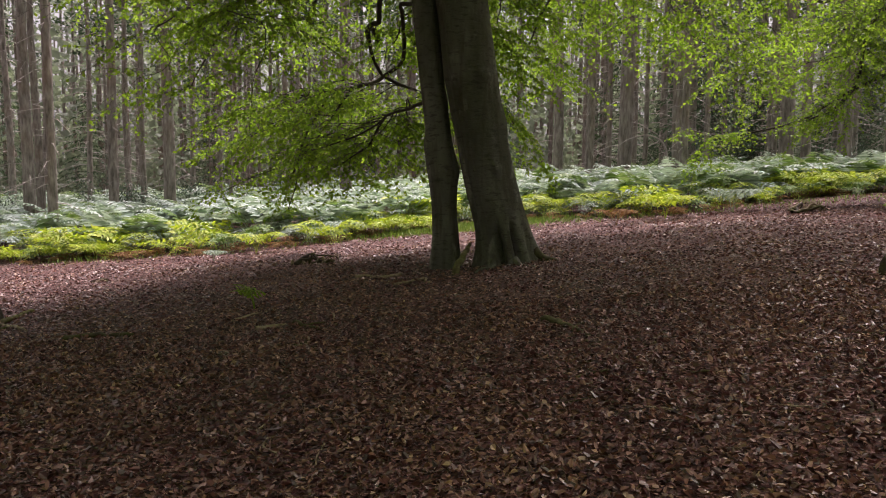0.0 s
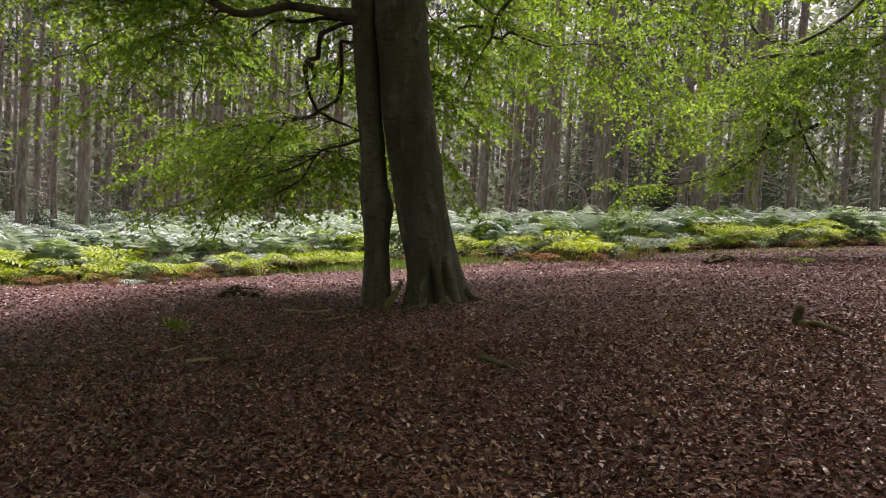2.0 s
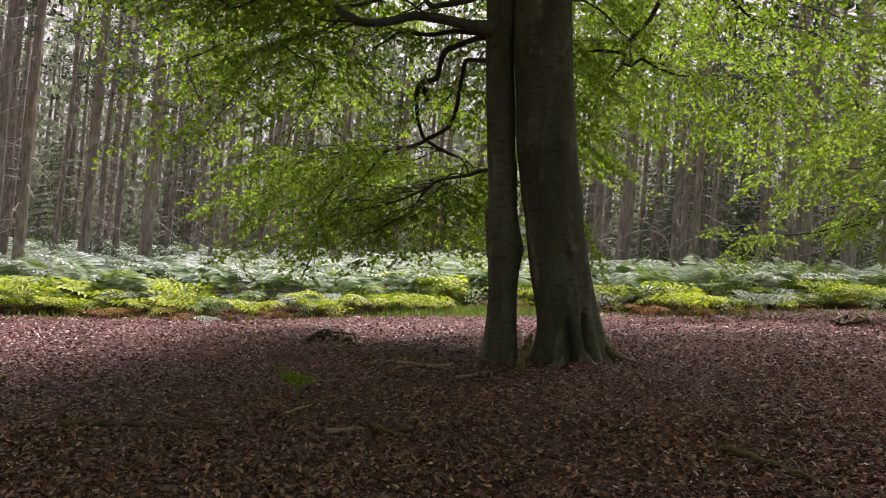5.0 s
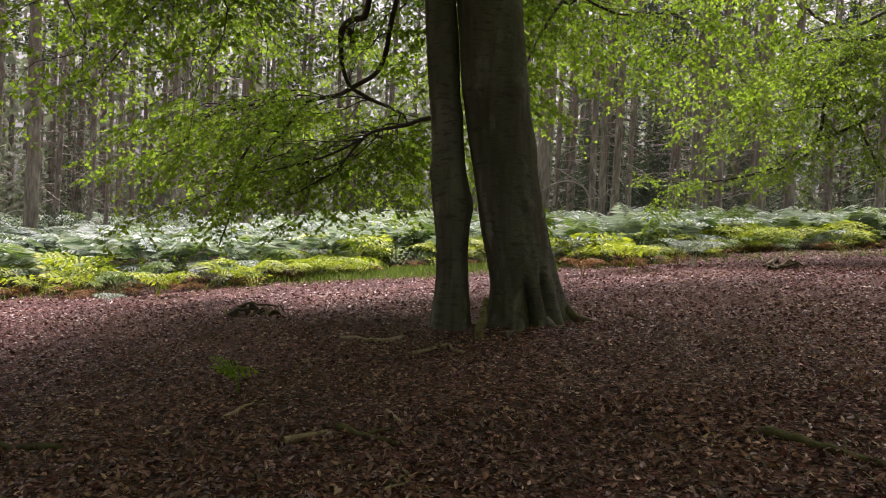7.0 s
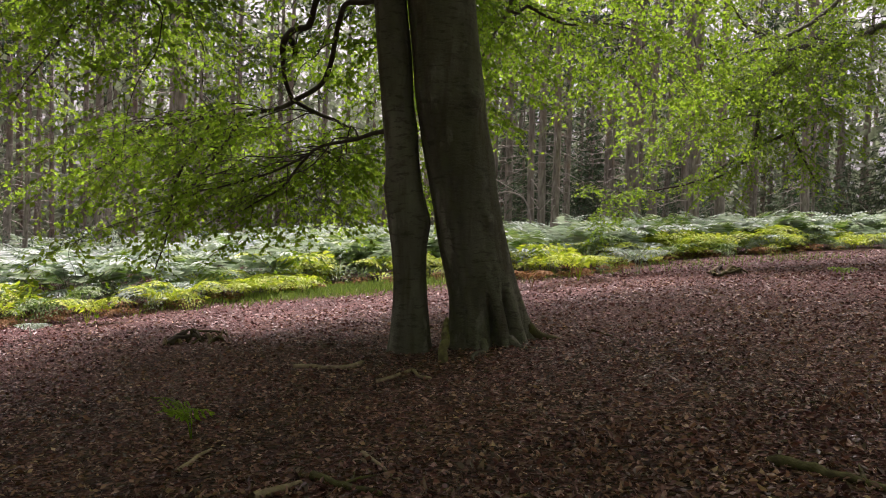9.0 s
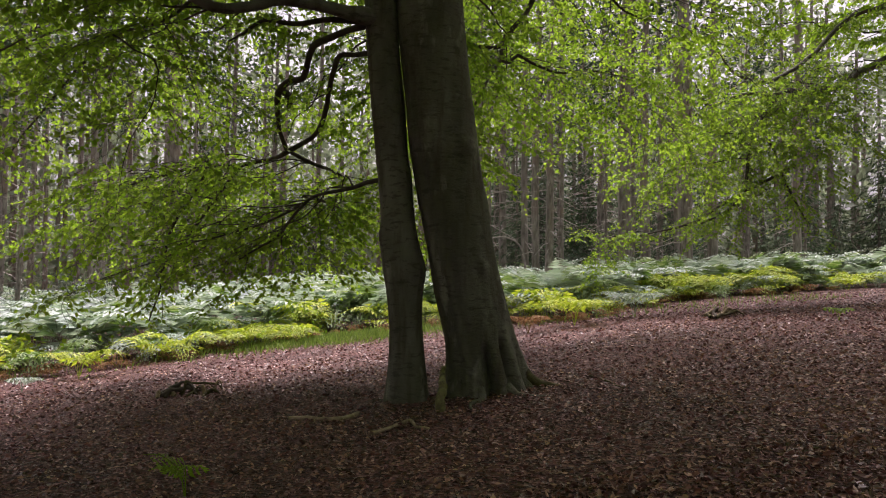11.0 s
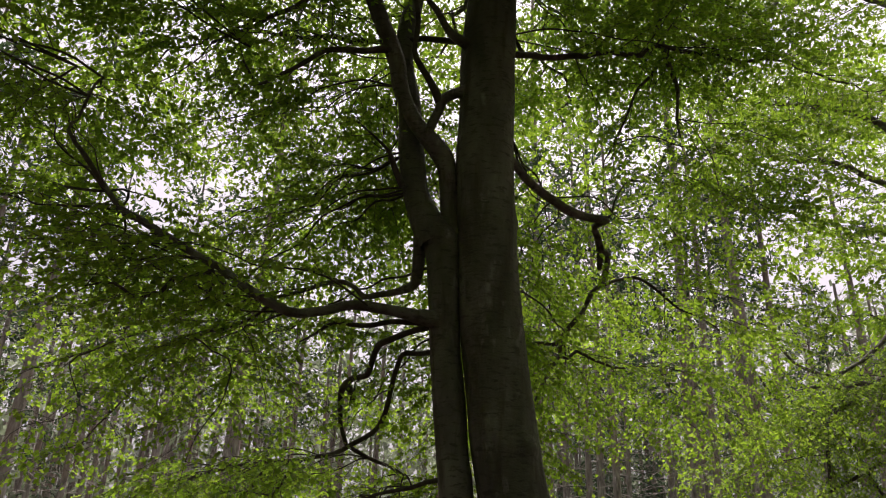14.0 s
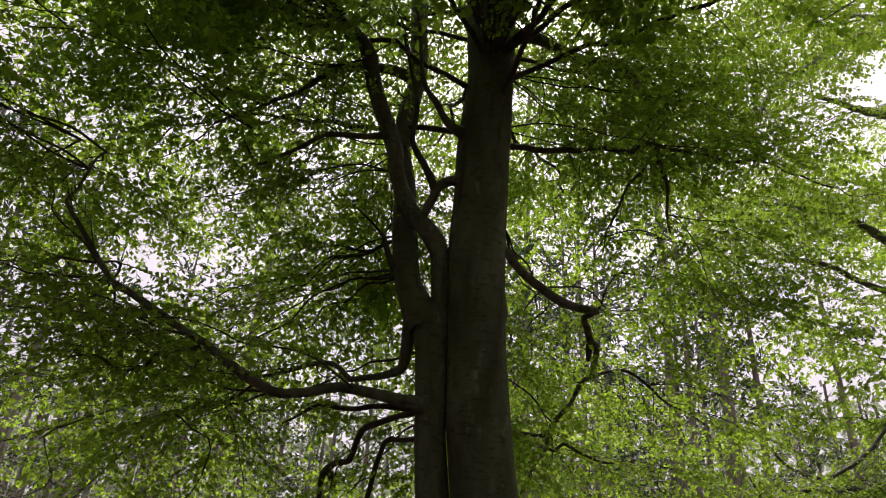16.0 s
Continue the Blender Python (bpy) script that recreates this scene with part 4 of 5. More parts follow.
def spruce(seed, height, radius):
    """A shade-grown spruce, clothed with drooping sprays almost to the ground."""
    r = np.random.default_rng(seed)
    t = empty("spruce_tree", (0, 0, 0), "dark green spruce with drooping branches to the ground", "tree", "dark spruces behind the pines")
    h, tw, nd = Heap(), Heap(), Heap()
    zs = np.linspace(-0.2, height, 16)
    tube(h, np.stack([0 * zs, 0 * zs, zs], 1), radius * (1 - 0.92 * np.clip(zs / height, 0, 1)), 10)
    h.build("trunk", PINE, t)
    pos, way = [], []
    for i in range(90):
        k = (i + r.random()) / 90
        z = 0.5 + (height - 0.6) * k
        a = i * 2.4 + r.uniform(-0.3, 0.3)
        ln = (2.6 * (1 - k) ** 0.8 + 0.3) * r.uniform(0.7, 1.15)
        d = np.array([math.cos(a), math.sin(a), 0.1])
        u = np.linspace(0, 1, 4)[:, None]
        tube(tw, np.array([0, 0, z]) + d * ln * u - UP * (0.35 * ln * u**2), np.linspace(0.022, 0.006, 4), 3)
        n = int(17 * ln) + 4
        s = r.uniform(0.12, 1, n)[:, None]
        side = np.cross(d, UP) * r.normal(0, 0.22, (n, 1)) * (1.2 - s) * ln
        pos.append(np.array([0, 0, z]) + d * ln * s - UP * (0.35 * ln * s**2) + side)
        way.append(d * 0.7 + side * 1.5 - UP * 0.45 + r.normal(0, 0.25, (n, 3)))
    pos, way = np.vstack(pos), np.vstack(way)
    L = r.uniform(0.16, 0.36, len(pos))
    blades(nd, pos, way, UP + r.normal(0, 0.4, (len(pos), 3)), L, L * 0.26, simple=True)
    tagged(tw.build("branch_mass", TWIG, t), kind="stuff")
    tagged(nd.build("foliage", NEEDLE, t, smooth=False), kind="stuff")
    return t


def planted(kinds, places, rng, spin=(0, 360)):
    """Sets the first of each kind at its place, and copies for the rest."""
    used = set()
    for i, (x, y, size) in enumerate(places):
        t = kinds[i % len(kinds)]
        m = pose(x, y, gz(x, y) - 0.05, 0, 0, rng.uniform(*spin))
        if i < len(kinds):
            t.matrix_basis = m @ Matrix.Scale(size, 4)
        else:
            c = copy_thing(t, m)
            c.scale = (size, size, size)


rng = np.random.default_rng(21)
pines = [pine(31, 22, 0.2, 12, 28), pine(32, 24, 0.24, 13, 28), pine(33, 20, 0.15, 11, 33), pine(34, 23, 0.17, 12.5, 25), pine(35, 19, 0.12, 10, 36)]
NEAR_PINES = [(-15.2, 35, 1.2), (-12.37, 34, 1.17), (-11.79, 40, 1.07), (-14.59, 28, 1.12), (-18.65, 40, 1.25), (6.1, 31.4, 0.95), (8.8, 37, 1.43), (10.5, 33.7, 1.05), (13.1, 40, 1.34), (11.1, 42, 1.21), (5.7, 38, 1.29), (17.1, 38, 1.5), (17.2, 36, 1.5), (20.6, 38, 1.2), (18.7, 44, 1.14), (12.7, 44, 1.18), (-4.42, 34, 1.17), (-7.83, 38, 1.07), (24.3, 34, 1.24), (-13.28, 40, 1.25), (-18.18, 34, 1.0), (-18.18, 33, 1.13), (-15.84, 38, 1.0), (9.5, 30.2, 0.93), (11.4, 37, 1.45), (11.8, 34, 0.67), (17.5, 33, 1.27), (21.5, 40, 1.21), (-14.66, 37, 0.94), (-10.12, 36, 0.83), (-23.41, 41, 1.0), (22.3, 38, 1.18), (21.7, 42, 1.26), (20.9, 44, 1.3), (20.0, 46, 1.34)]
places = [(x, y, s) for x, y, s in NEAR_PINES]
tries = 0
while len(places) < 120 and tries < 6000:
    tries += 1
    x, y = rng.uniform(-46, 50), rng.uniform(39, 76)
    if all((x - a) ** 2 + (y - b) ** 2 > 3.4 for a, b, _ in places):
        places.append((x, y, rng.uniform(0.75, 1.1)))
planted(pines, places, rng)
spruces = [spruce(41, 9, 0.11), spruce(42, 7, 0.09), spruce(43, 12, 0.14)]
dark = []
for i in range(26):
    x = rng.uniform(2, 42)
    dark.append((x, rng.uniform(42, 60) - 0.12 * x, rng.uniform(0.8, 1.25)))
for x, y in ((-26, 44), (-22, 47), (-30, 40), (-16, 52), (-34, 46), (-6, 56)):
    dark.append((x, y, rng.uniform(0.8, 1.2)))
planted(spruces, dark, rng)

# ---- the wood going on behind ----
rng = np.random.default_rng(90)
far_trunk, far_leaf = Heap(), Heap()
for i in range(430):
    a = rng.uniform(-0.85, 1.1)
    d = rng.uniform(56, 125)
    x, y = d * math.sin(a), d * math.cos(a)
    z = gz(x, y)
    tube(far_trunk, [(x, y, z - 0.3), (x + rng.normal(0, 0.3), y, z + 20)], [rng.uniform(0.16, 0.32), 0.1], 5, cap=False)
n = 56000
# a quarter spreads all round; the unseen rear ring blocks low skylight
a = np.where(rng.random(n) < 0.75, rng.uniform(-0.95, 1.15, n), rng.uniform(-3.14, 3.14, n))
d = np.where(np.abs(a) < 1.3, rng.uniform(60, 120, n), rng.uniform(34, 90, n))
x, y = d * np.sin(a), d * np.cos(a)
z = ground_height(x, y) + np.where(rng.random(n) < 0.45, 4.0 * rng.random(n) ** 1.5, rng.uniform(1, 19, n))
L = rng.uniform(0.45, 0.95, n) * np.where(np.abs(a) < 1.2, 1, 2)
blades(far_leaf, np.stack([x, y, z], 1), rng.normal(0, 1, (n, 3)), rng.normal(0, 1, (n, 3)), L, L * 0.6, simple=True)
m = 66000
a, d = rng.uniform(-0.9, 1.1, m), rng.uniform(58, 115, m)
x, y = d * np.sin(a), d * np.cos(a)
z = ground_height(x, y) + 30 * rng.random(m) ** 1.4 * np.interp(d, [58, 115], [0.7, 1.15])
L = rng.uniform(0.45, 0.95, m)
far_crown = Heap()
blades(far_crown, np.stack([x, y, z], 1), rng.normal(0, 1, (m, 3)), rng.normal(0, 1, (m, 3)), L, L * 0.65, simple=True)
# crowns and undergrowth both take the leaf colour with haze mixed in
tagged(far_crown.build("far_foliage", FARLEAF, smooth=False), "crowns of the distant wood, paled with painted haze", "woods", kind="stuff")
wood = far_trunk.build("far_woods", PINE)
tagged(wood, "pale trunks of the wood going on in the distance", "woods", kind="stuff")
tagged(far_leaf.build("far_undergrowth", FARLEAF, smooth=False), "undergrowth and foliage between distant trunks, haze painted pale, carried on unseen behind to block light", "undergrowth", kind="stuff")

# ---- bracken ----
EDGE_X = np.array([-40, -20, -11.4, -9, -6, -4, -2.2, 0.6, 3.5, 5.5, 6.5, 8.5, 11, 14, 18, 22, 40.0])
EDGE_Y = np.array([24, 24, 23.6, 22.8, 21.8, 22.6, 23.6, 25, 25, 24.2, 21.6, 23.6, 25.4, 26.8, 26.8, 26.8, 27])


def edge(x):
    """Where the bracken begins, with its bays and tongues."""
    return float(np.interp(x, EDGE_X, EDGE_Y)) + 0.45 * math.sin(2.1 * x + 0.5) + 0.3 * math.sin(4.7 * x)


def frond(heap, rng, at, way, length, fine, rise=0.85, droop=0.75, spread=0.85):
    """An arching bracken frond: stalk, side leaflets in pairs, each cut into lobes where fine."""
    n = 11
    u = np.linspace(0, 1, 9)[:, None]
    side = unit(np.cross(way, UP))
    line = at + way * length * spread * (0.08 * u + 0.92 * u**1.9) + UP * length * ((rise + 0.3) * u - droop * u**2.5)
    tube(heap, line[::2], np.linspace(0.007, 0.002, 5), 3, cap=False)
    tang = unit(np.gradient(line, axis=0))
    k = np.linspace(0.36, 0.98, n)
    p = np.stack([np.interp(k, u[:, 0], line[:, i]) for i in range(3)], 1)
    t = np.stack([np.interp(k, u[:, 0], tang[:, i]) for i in range(3)], 1)
    ln = length * 0.4 * (1.02 - (k - 0.36) / 0.64) ** 0.85
    for s in (-1, 1):
        d = unit(side * s * 0.9 + t * 0.45 - UP * 0.22 + rng.normal(0, 0.07, (n, 3)))
        nr = unit(np.cross(np.cross(t, side), np.zeros(3)) + np.cross(side, t) * 1.0)
        nr = np.where(nr[:, 2:] < 0, -nr, nr) + rng.normal(0, 0.12, (n, 3))
        if not fine:
            blades(heap, p, d, nr, ln, ln * 0.2 + 0.03 * length, simple=True)
            continue
        m = 3
        q = np.repeat(p, m, 0) + np.repeat(d * ln[:, None], m, 0) * np.tile((np.arange(m) + 0.4) / m, n)[:, None]
        l2 = np.repeat(ln, m) * 0.36 * np.tile(1.05 - 0.75 * np.arange(m) / m, n)
        cross = unit(np.cross(np.repeat(nr, m, 0), np.repeat(d, m, 0)))
        for e in (-1, 1):
            blades(heap, q, cross * e * 0.85 + np.repeat(d, m, 0) * 0.6, np.repeat(nr, m, 0), l2, l2 * 0.42, simple=True)
        blades(heap, p + d * ln[:, None] * 0.8, d, nr, ln * 0.3, ln * 0.12, simple=True)


def bracken_plant(seed, fronds, size, material, label, fine=True, group="bracken along the clearing's edge"):
    r = np.random.default_rng(seed)
    t = empty("bracken_fern", (0, 0, 0), label, "fern", group)
    for i in range(fronds):
        h = Heap()
        a = -math.pi / 2 + (i / (fronds - 1) - 0.5) * 3.6 + r.uniform(-0.3, 0.3)
        frond(h, r, np.array([r.normal(0, 0.05), r.normal(0, 0.05), -0.04]), np.array([math.cos(a), math.sin(a), 0]), size * r.uniform(0.8, 1.15), fine, r.uniform(0.7, 0.95), r.uniform(0.8, 1.1), r.uniform(0.7, 0.9))
        h.build("frond", material, t, smooth=False)
    return t


rng = np.random.default_rng(77)
# FROND plants carry the painted sky sheen, FROND_MID is plain green
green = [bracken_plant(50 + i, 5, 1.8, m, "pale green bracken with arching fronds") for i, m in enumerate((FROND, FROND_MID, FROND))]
yellow = [bracken_plant(60 + i, 4, 1.9, m, "yellow-green bracken with arching fronds at the litter's edge") for i, m in enumerate((FROND_EDGE, FROND_EDGE, FROND_MID, FROND_EDGE))]
brown = [bracken_plant(70, 4, 0.95, FROND_DEAD, "withered brown bracken lying at the litter's edge")]
spots = []
for i in range(118):
    x = rng.uniform(-15, 22)
    back = 2.4 * rng.random()
    spots.append((x, edge(x) + 0.15 + back, (0.56 + 0.22 * back) * rng.uniform(0.75, 1.25)))
planted(yellow, spots, rng, (-45, 45))
spots = []
for i in range(64):
    x = rng.uniform(-17, 24)
    spots.append((x, edge(x) + rng.uniform(1.2, 4.0), rng.uniform(0.75, 1.1)))
planted(green, spots, rng, (-70, 70))
spots = []
for i in range(80):
    x = rng.uniform(-14, 20)
    spots.append((x, edge(x) + rng.normal(0.3, 0.4), rng.uniform(0.45, 0.8)))
planted(brown, spots, rng)
mass, mass_green = Heap(), Heap()
for i in range(3200):
    x = rng.uniform(-34, 38)
    y = edge(x) + 2.2 + 20 * rng.random() ** 1.3
    a = rng.normal(-1.57, 1.0)
    frond(mass if i % 4 else mass_green, rng, np.array([x, y, gz(x, y) + rng.uniform(-0.05, 0.2)]), np.array([math.cos(a), math.sin(a), 0]), rng.uniform(1.45, 2.1), False, rng.uniform(0.85, 1.12), rng.uniform(0.55, 0.85))
tagged(mass.build("bracken", FROND, smooth=False), "deep stand of bracken under the pines, sky sheen painted into its pale green", "bracken", kind="stuff")
tagged(mass_green.build("bracken", FROND_MID, smooth=False), "fresh green bracken mixed through the paler stand", "bracken", kind="stuff")

# ---- fallen leaves ----
rng = np.random.default_rng(5)
rows = []
for y0, y1, half0, half1, per in ((2.2, 5, 2.4, 4, 1450), (5, 8.5, 3.6, 6, 900), (8.5, 13, 6.5, 9.5, 520), (13, 19, 9.5, 13.5, 210), (19, 26, 13.5, 18, 90)):
    n = int(per * (y1 - y0) * (half0 + half1))
    y = rng.uniform(y0, y1, n)
    half = half0 + (half1 - half0) * (y - y0) / (y1 - y0)
    x = rng.uniform(-1, 1, n) * half + (y * 0.14 - 0.8)
    rows.append(np.stack([x, y], 1))
xy = np.vstack(rows)
n = len(xy)
z = ground_height(xy[:, 0], xy[:, 1]) + bumps(xy[:, 0], xy[:, 1]) + rng.uniform(0.004, 0.028, n)
a = rng.uniform(0, 6.2832, n)
L = rng.uniform(0.02, 0.05, n) * np.interp(xy[:, 1], [2, 8, 20], [1, 1.2, 1.75])
h = Heap()
near = xy[:, 1] < 8.5
way = np.stack([np.cos(a), np.sin(a), rng.normal(0, 0.3, n)], 1)
face = UP + rng.normal(0, 0.75, (n, 3))
wide = L * rng.uniform(0.38, 0.7, n)
at = np.column_stack([xy, z])
for some, flat in ((near, False), (~near, True)):
    blades(h, at[some], way[some], face[some], L[some], wide[some], rng.uniform(-1.3, 1.5, some.sum())[:, None], flat, curl=rng.normal(0, 0.34, some.sum()))
tagged(h.build("fallen_leaves", DRY, smooth=False), "dry brown beech leaves strewn over the ground", "leaf litter", kind="stuff")

# ---- things on the ground ----
rng = np.random.default_rng(300)


def floor_at(x, y):
    return gz(x, y) + float(bumps(np.array(x), np.array(y)))


def stick(name, line, radius, material, label, category, lift=0.6, twigs=0, group="", sides=8, taper=0.55):
    """A fallen stick or log lying along (x, y) places on the ground, with knots, a broken end and stubs."""
    x0, y0 = line[0]
    base = np.array([x0, y0, floor_at(x0, y0)])
    pts = [(x, y, floor_at(x, y) + radius * lift, radius * (1 - (1 - taper) * i / (len(line) - 1))) for i, (x, y) in enumerate(line)]
    p = rounded(pts, max(radius * 1.6, 0.02))
    wob = np.array([[noise.noise(Vector(q * 7 + o)) for o in (0, 9.3, 23.1)] for q in p[:, :3]])
    path = p[:, :3] + wob * radius * 0.7 - base
    h = Heap()
    tube(h, path, p[:, 3] * (1 + 0.25 * wob[:, 1]), sides)
    ob = h.build(name, material)
    ob.location = base
    tagged(ob, label, category, group)
    for k in range(twigs):
        i = int(len(path) * (k + 1) / (twigs + 1))
        d = unit(rng.normal(0, 1, 3) * np.array([1, 1, 0.2])) * radius * rng.uniform(4, 9)
        s = Heap()
        tube(s, np.stack([path[i], path[i] + d * 0.5 + UP * 0.01, path[i] + d]), [radius * 0.45, radius * 0.35, radius * 0.15], 5)
        s.build("side_twig", material, ob)
    return ob


stick("fallen_stick", [(-0.73, 11.15), (-0.47, 11.3), (-0.26, 11.49), (-0.25, 11.17), (-0.17, 10.98)], 0.026, STICK, "pale crooked stick lying on the leaf litter", "stick", twigs=1)
stick("fallen_branch", [(-1.46, 12.56), (-1.12, 12.34), (-0.86, 12.16), (-0.68, 12.3)], 0.028, STICK, "weathered broken branch lying near the beech's foot", "branch", twigs=2, taper=1.3)
stick("fallen_stick", [(-2.02, 8.04), (-1.89, 8.11), (-1.72, 8.2)], 0.036, STICK, "short thick pale-barked stick in the litter", "stick")
stick("fallen_branch", [(-1.64, 8.28), (-1.49, 8.05), (-1.3, 7.8)], 0.034, MOSS, "dark mossy broken branch in the litter", "branch", twigs=1)
stick("fallen_stick", [(-1.27, 8.65), (-1.2, 8.3), (-1.14, 8.0)], 0.018, STICK, "thin pale stick in the litter", "stick")
stick("fallen_twig", [(-1.36, 7.49), (-1.29, 7.22), (-1.31, 7.07), (-1.45, 6.95)], 0.013, STICK, "thin bent twig lying on the leaves", "twig", twigs=2)
stick("fallen_branch", [(-4.4, 8.6), (-3.95, 8.56), (-3.54, 8.5)], 0.05, MOSS, "dark rotting branch sunk in the litter", "branch", lift=0.3)
stick("fallen_log", [(1.0, 7.3), (1.1, 7.05), (1.2, 6.7), (1.26, 6.3)], 0.04, MOSS, "dark rotting log half sunk in the litter", "log", lift=0.3, twigs=1)
stick("fallen_twig", [(2.6, 12.9), (2.54, 12.28), (2.4, 11.6)], 0.014, MOSS, "dark thin twig lying on the leaves", "twig", twigs=2)
stick("fallen_stick", [(-2.5, 8.85), (-2.4, 9.1), (-2.3, 9.3)], 0.02, STICK, "pale stick beside a small fern", "stick")
log = stick("fallen_log", [(4.86, 8.2), (4.95, 8.0), (4.98, 7.7), (4.92, 7.35)], 0.055, MOSS, "dark rotten log with an upright mossy stub", "log", lift=0.4)
up = Heap()
tube(up, [(0.0, 0.0, 0.0), (0.02, 0.03, 0.12), (0.05, 0.02, 0.22)], [0.06, 0.055, 0.04], 8)
up.build("stub", MOSS, log, "short upright mossy stub")
stick("fallen_branch", [(-6.9, 10.35), (-6.5, 10.3), (-6.19, 10.28), (-5.77, 9.91), (-5.28, 9.4)], 0.034, STICK, "pale barkless branch lying on the leaf litter", "branch", twigs=1)
stick("fallen_branch", [(-6.6, 9.6), (-6.11, 9.65), (-5.89, 9.69), (-5.74, 9.74)], 0.04, MOSS, "dark rotten branch lying on the leaf litter", "branch", lift=0.4)
mossy = stick("fallen_log", [(-6.1, 9.99), (-6.2, 10.56), (-6.33, 11.16), (-6.32, 11.49)], 0.05, MOSSY, "mossy fallen log with an upright broken snag", "log", lift=0.5)
up = Heap()
tube(up, [(-0.2, 0.62, -0.02), (-0.25, 0.63, 0.14), (-0.3, 0.62, 0.27), (-0.33, 0.63, 0.34)], [0.045, 0.045, 0.036, 0.014], 8)
up.build("snag", TWIG, mossy, "dark upright broken snag")
stick("fallen_stick", [(5.45, 8.6), (5.6, 8.85), (5.8, 8.88), (5.95, 8.84)], 0.024, STICK, "pale barkless stick on the leaf litter", "stick")
TWIG_SPOTS = [(rng.uniform(-5, 5) * (0.5 + y / 9), y) for y in np.concatenate([rng.uniform(4.0, 9.0, 52), rng.uniform(9, 17, 34)])]
for i, (x, y) in enumerate(TWIG_SPOTS):
    a, ln = rng.uniform(0, 6.28), rng.uniform(0.12, 0.42)
    b = a + rng.normal(0, 0.5)
    stick("fallen_twig", [(x, y), (x + math.cos(a) * ln * 0.5, y + math.sin(a) * ln * 0.5), (x + (math.cos(a) + math.cos(b)) * ln * 0.5, y + (math.sin(a) + math.sin(b)) * ln * 0.5)],
          rng.uniform(0.004, 0.011), STICK if i % 3 else MOSS, "thin dry twig on the leaf litter" if i % 3 else "thin dark mossy twig on the leaf litter", "twig", lift=1.4, twigs=i % 2, group="twigs strewn over the litter", sides=5)

# mossy stub between the stems
stub = Heap()
sp = rounded([(0.2, 11.9, -0.12, 0.06), (0.22, 11.98, 0.0, 0.055), (0.3, 12.2, 0.12, 0.05), (0.38, 12.45, 0.22, 0.046), (0.46, 12.7, 0.32, 0.03)], 0.03)
w = np.array([[noise.noise(Vector(q * 9 + o)) for o in (0, 5.5, 11.2)] for q in sp[:, :3]])
tube(stub, sp[:, :3] + w * 0.035 - np.array([0.27, 12.12, -0.07]), sp[:, 3] * (1 + 0.35 * w[:, 0]), 14)
ob = stub.build("tree_stub", MOSSY)
ob.location = (0.27, 12.12, -0.07)
tagged(ob, "broken mossy stub leaning against the twin trunks", "stump")

# surface roots of the beech
for pts in ([(1.45, 12.75, 0.3, 0.12), (1.68, 12.62, 0.13, 0.085), (1.88, 12.5, 0.07, 0.055), (2.1, 12.38, 0.05, 0.025)],
            [(1.2, 12.35, 0.12, 0.07), (1.28, 12.15, 0.04, 0.045), (1.45, 11.95, 0.05, 0.03), (1.7, 11.8, 0.06, 0.012)],
            [(0.85, 12.35, 0.1, 0.06), (0.8, 12.15, 0.0, 0.045), (0.6, 11.95, 0.0, 0.025), (0.5, 11.7, -0.02, 0.012)]):
    r = Heap()
    line = rounded(pts, 0.05)
    wv = np.array([[noise.noise(Vector(q * 5 + o)) for o in (0, 3.5, 8.2)] for q in line[:, :3]])
    tube(r, line[:, :3] + wv * 0.02, line[:, 3] * (1 + 0.2 * wv[:, 0]), 10)
    o = r.build("root", MOSS if pts[0][0] > 1.3 else BEECH, beech, "mossy surface root" if pts[0][0] > 1.3 else "")
    o.matrix_parent_inverse = beech_inverse


def debris(x, y, seed, label, size):
    """A low heap of mossy broken wood with litter caught on it."""
    r = np.random.default_rng(seed)
    z = floor_at(x, y)
    t = empty("wood_debris", (x, y, z), label, "dead wood")
    for i in range(14):
        a, b = r.uniform(-0.7, 0.5, 2), r.uniform(-0.4, 0.8, 2)
        p = rounded(np.array([(a[0], a[1] * 0.5, 0.0, 0.05), ((2 * a[0] + b[0]) / 3, (a[1] + b[1]) * 0.25, r.uniform(0.05, 0.2), 0.042), ((a[0] + 2 * b[0]) / 3, (a[1] + b[1]) * 0.3, r.uniform(0.08, 0.28), 0.034), (b[0], b[1] * 0.5, 0.03, 0.015)]) * size, 0.05)
        w = np.array([[noise.noise(Vector(q * 6 + o)) for o in (seed, 7.7, 15.1)] for q in p[:, :3]])
        s = Heap()
        tube(s, p[:, :3] + w * 0.05, p[:, 3] * r.uniform(0.35, 1.2) * (1 + 0.4 * w[:, 0]), 7)
        s.build("branch", MOSS if i % 3 == 0 else (STICK if i % 2 else TWIG), t)
    return t


debris(-2.8, 16.1, 1, "low heap of dark mossy broken branches", 0.85)
debris(9.4, 19.2, 2, "dark mossy rotten stump heap at the clearing's edge", 0.8)
debris(-7.2, 15.7, 3, "small dark rotten stump in the litter", 0.3)


def lone_fern(x, y, seed, fronds, size, material, label, lean=None, tall=0.85):
    """A single fern among the litter."""
    r = np.random.default_rng(seed)
    t = empty("fern", (x, y, floor_at(x, y)), label, "fern")
    for i in range(fronds):
        h = Heap()
        a = (radians(lean) if lean is not None else 0) + i * (1.1 if lean is not None else 2.4) + r.uniform(-0.3, 0.3)
        frond(h, r, np.array([0, 0, -0.02]), np.array([math.cos(a), math.sin(a), 0]), size * r.uniform(0.85, 1.15), True, tall, 0.75)
        h.build("frond", material, t, smooth=False)
    return t


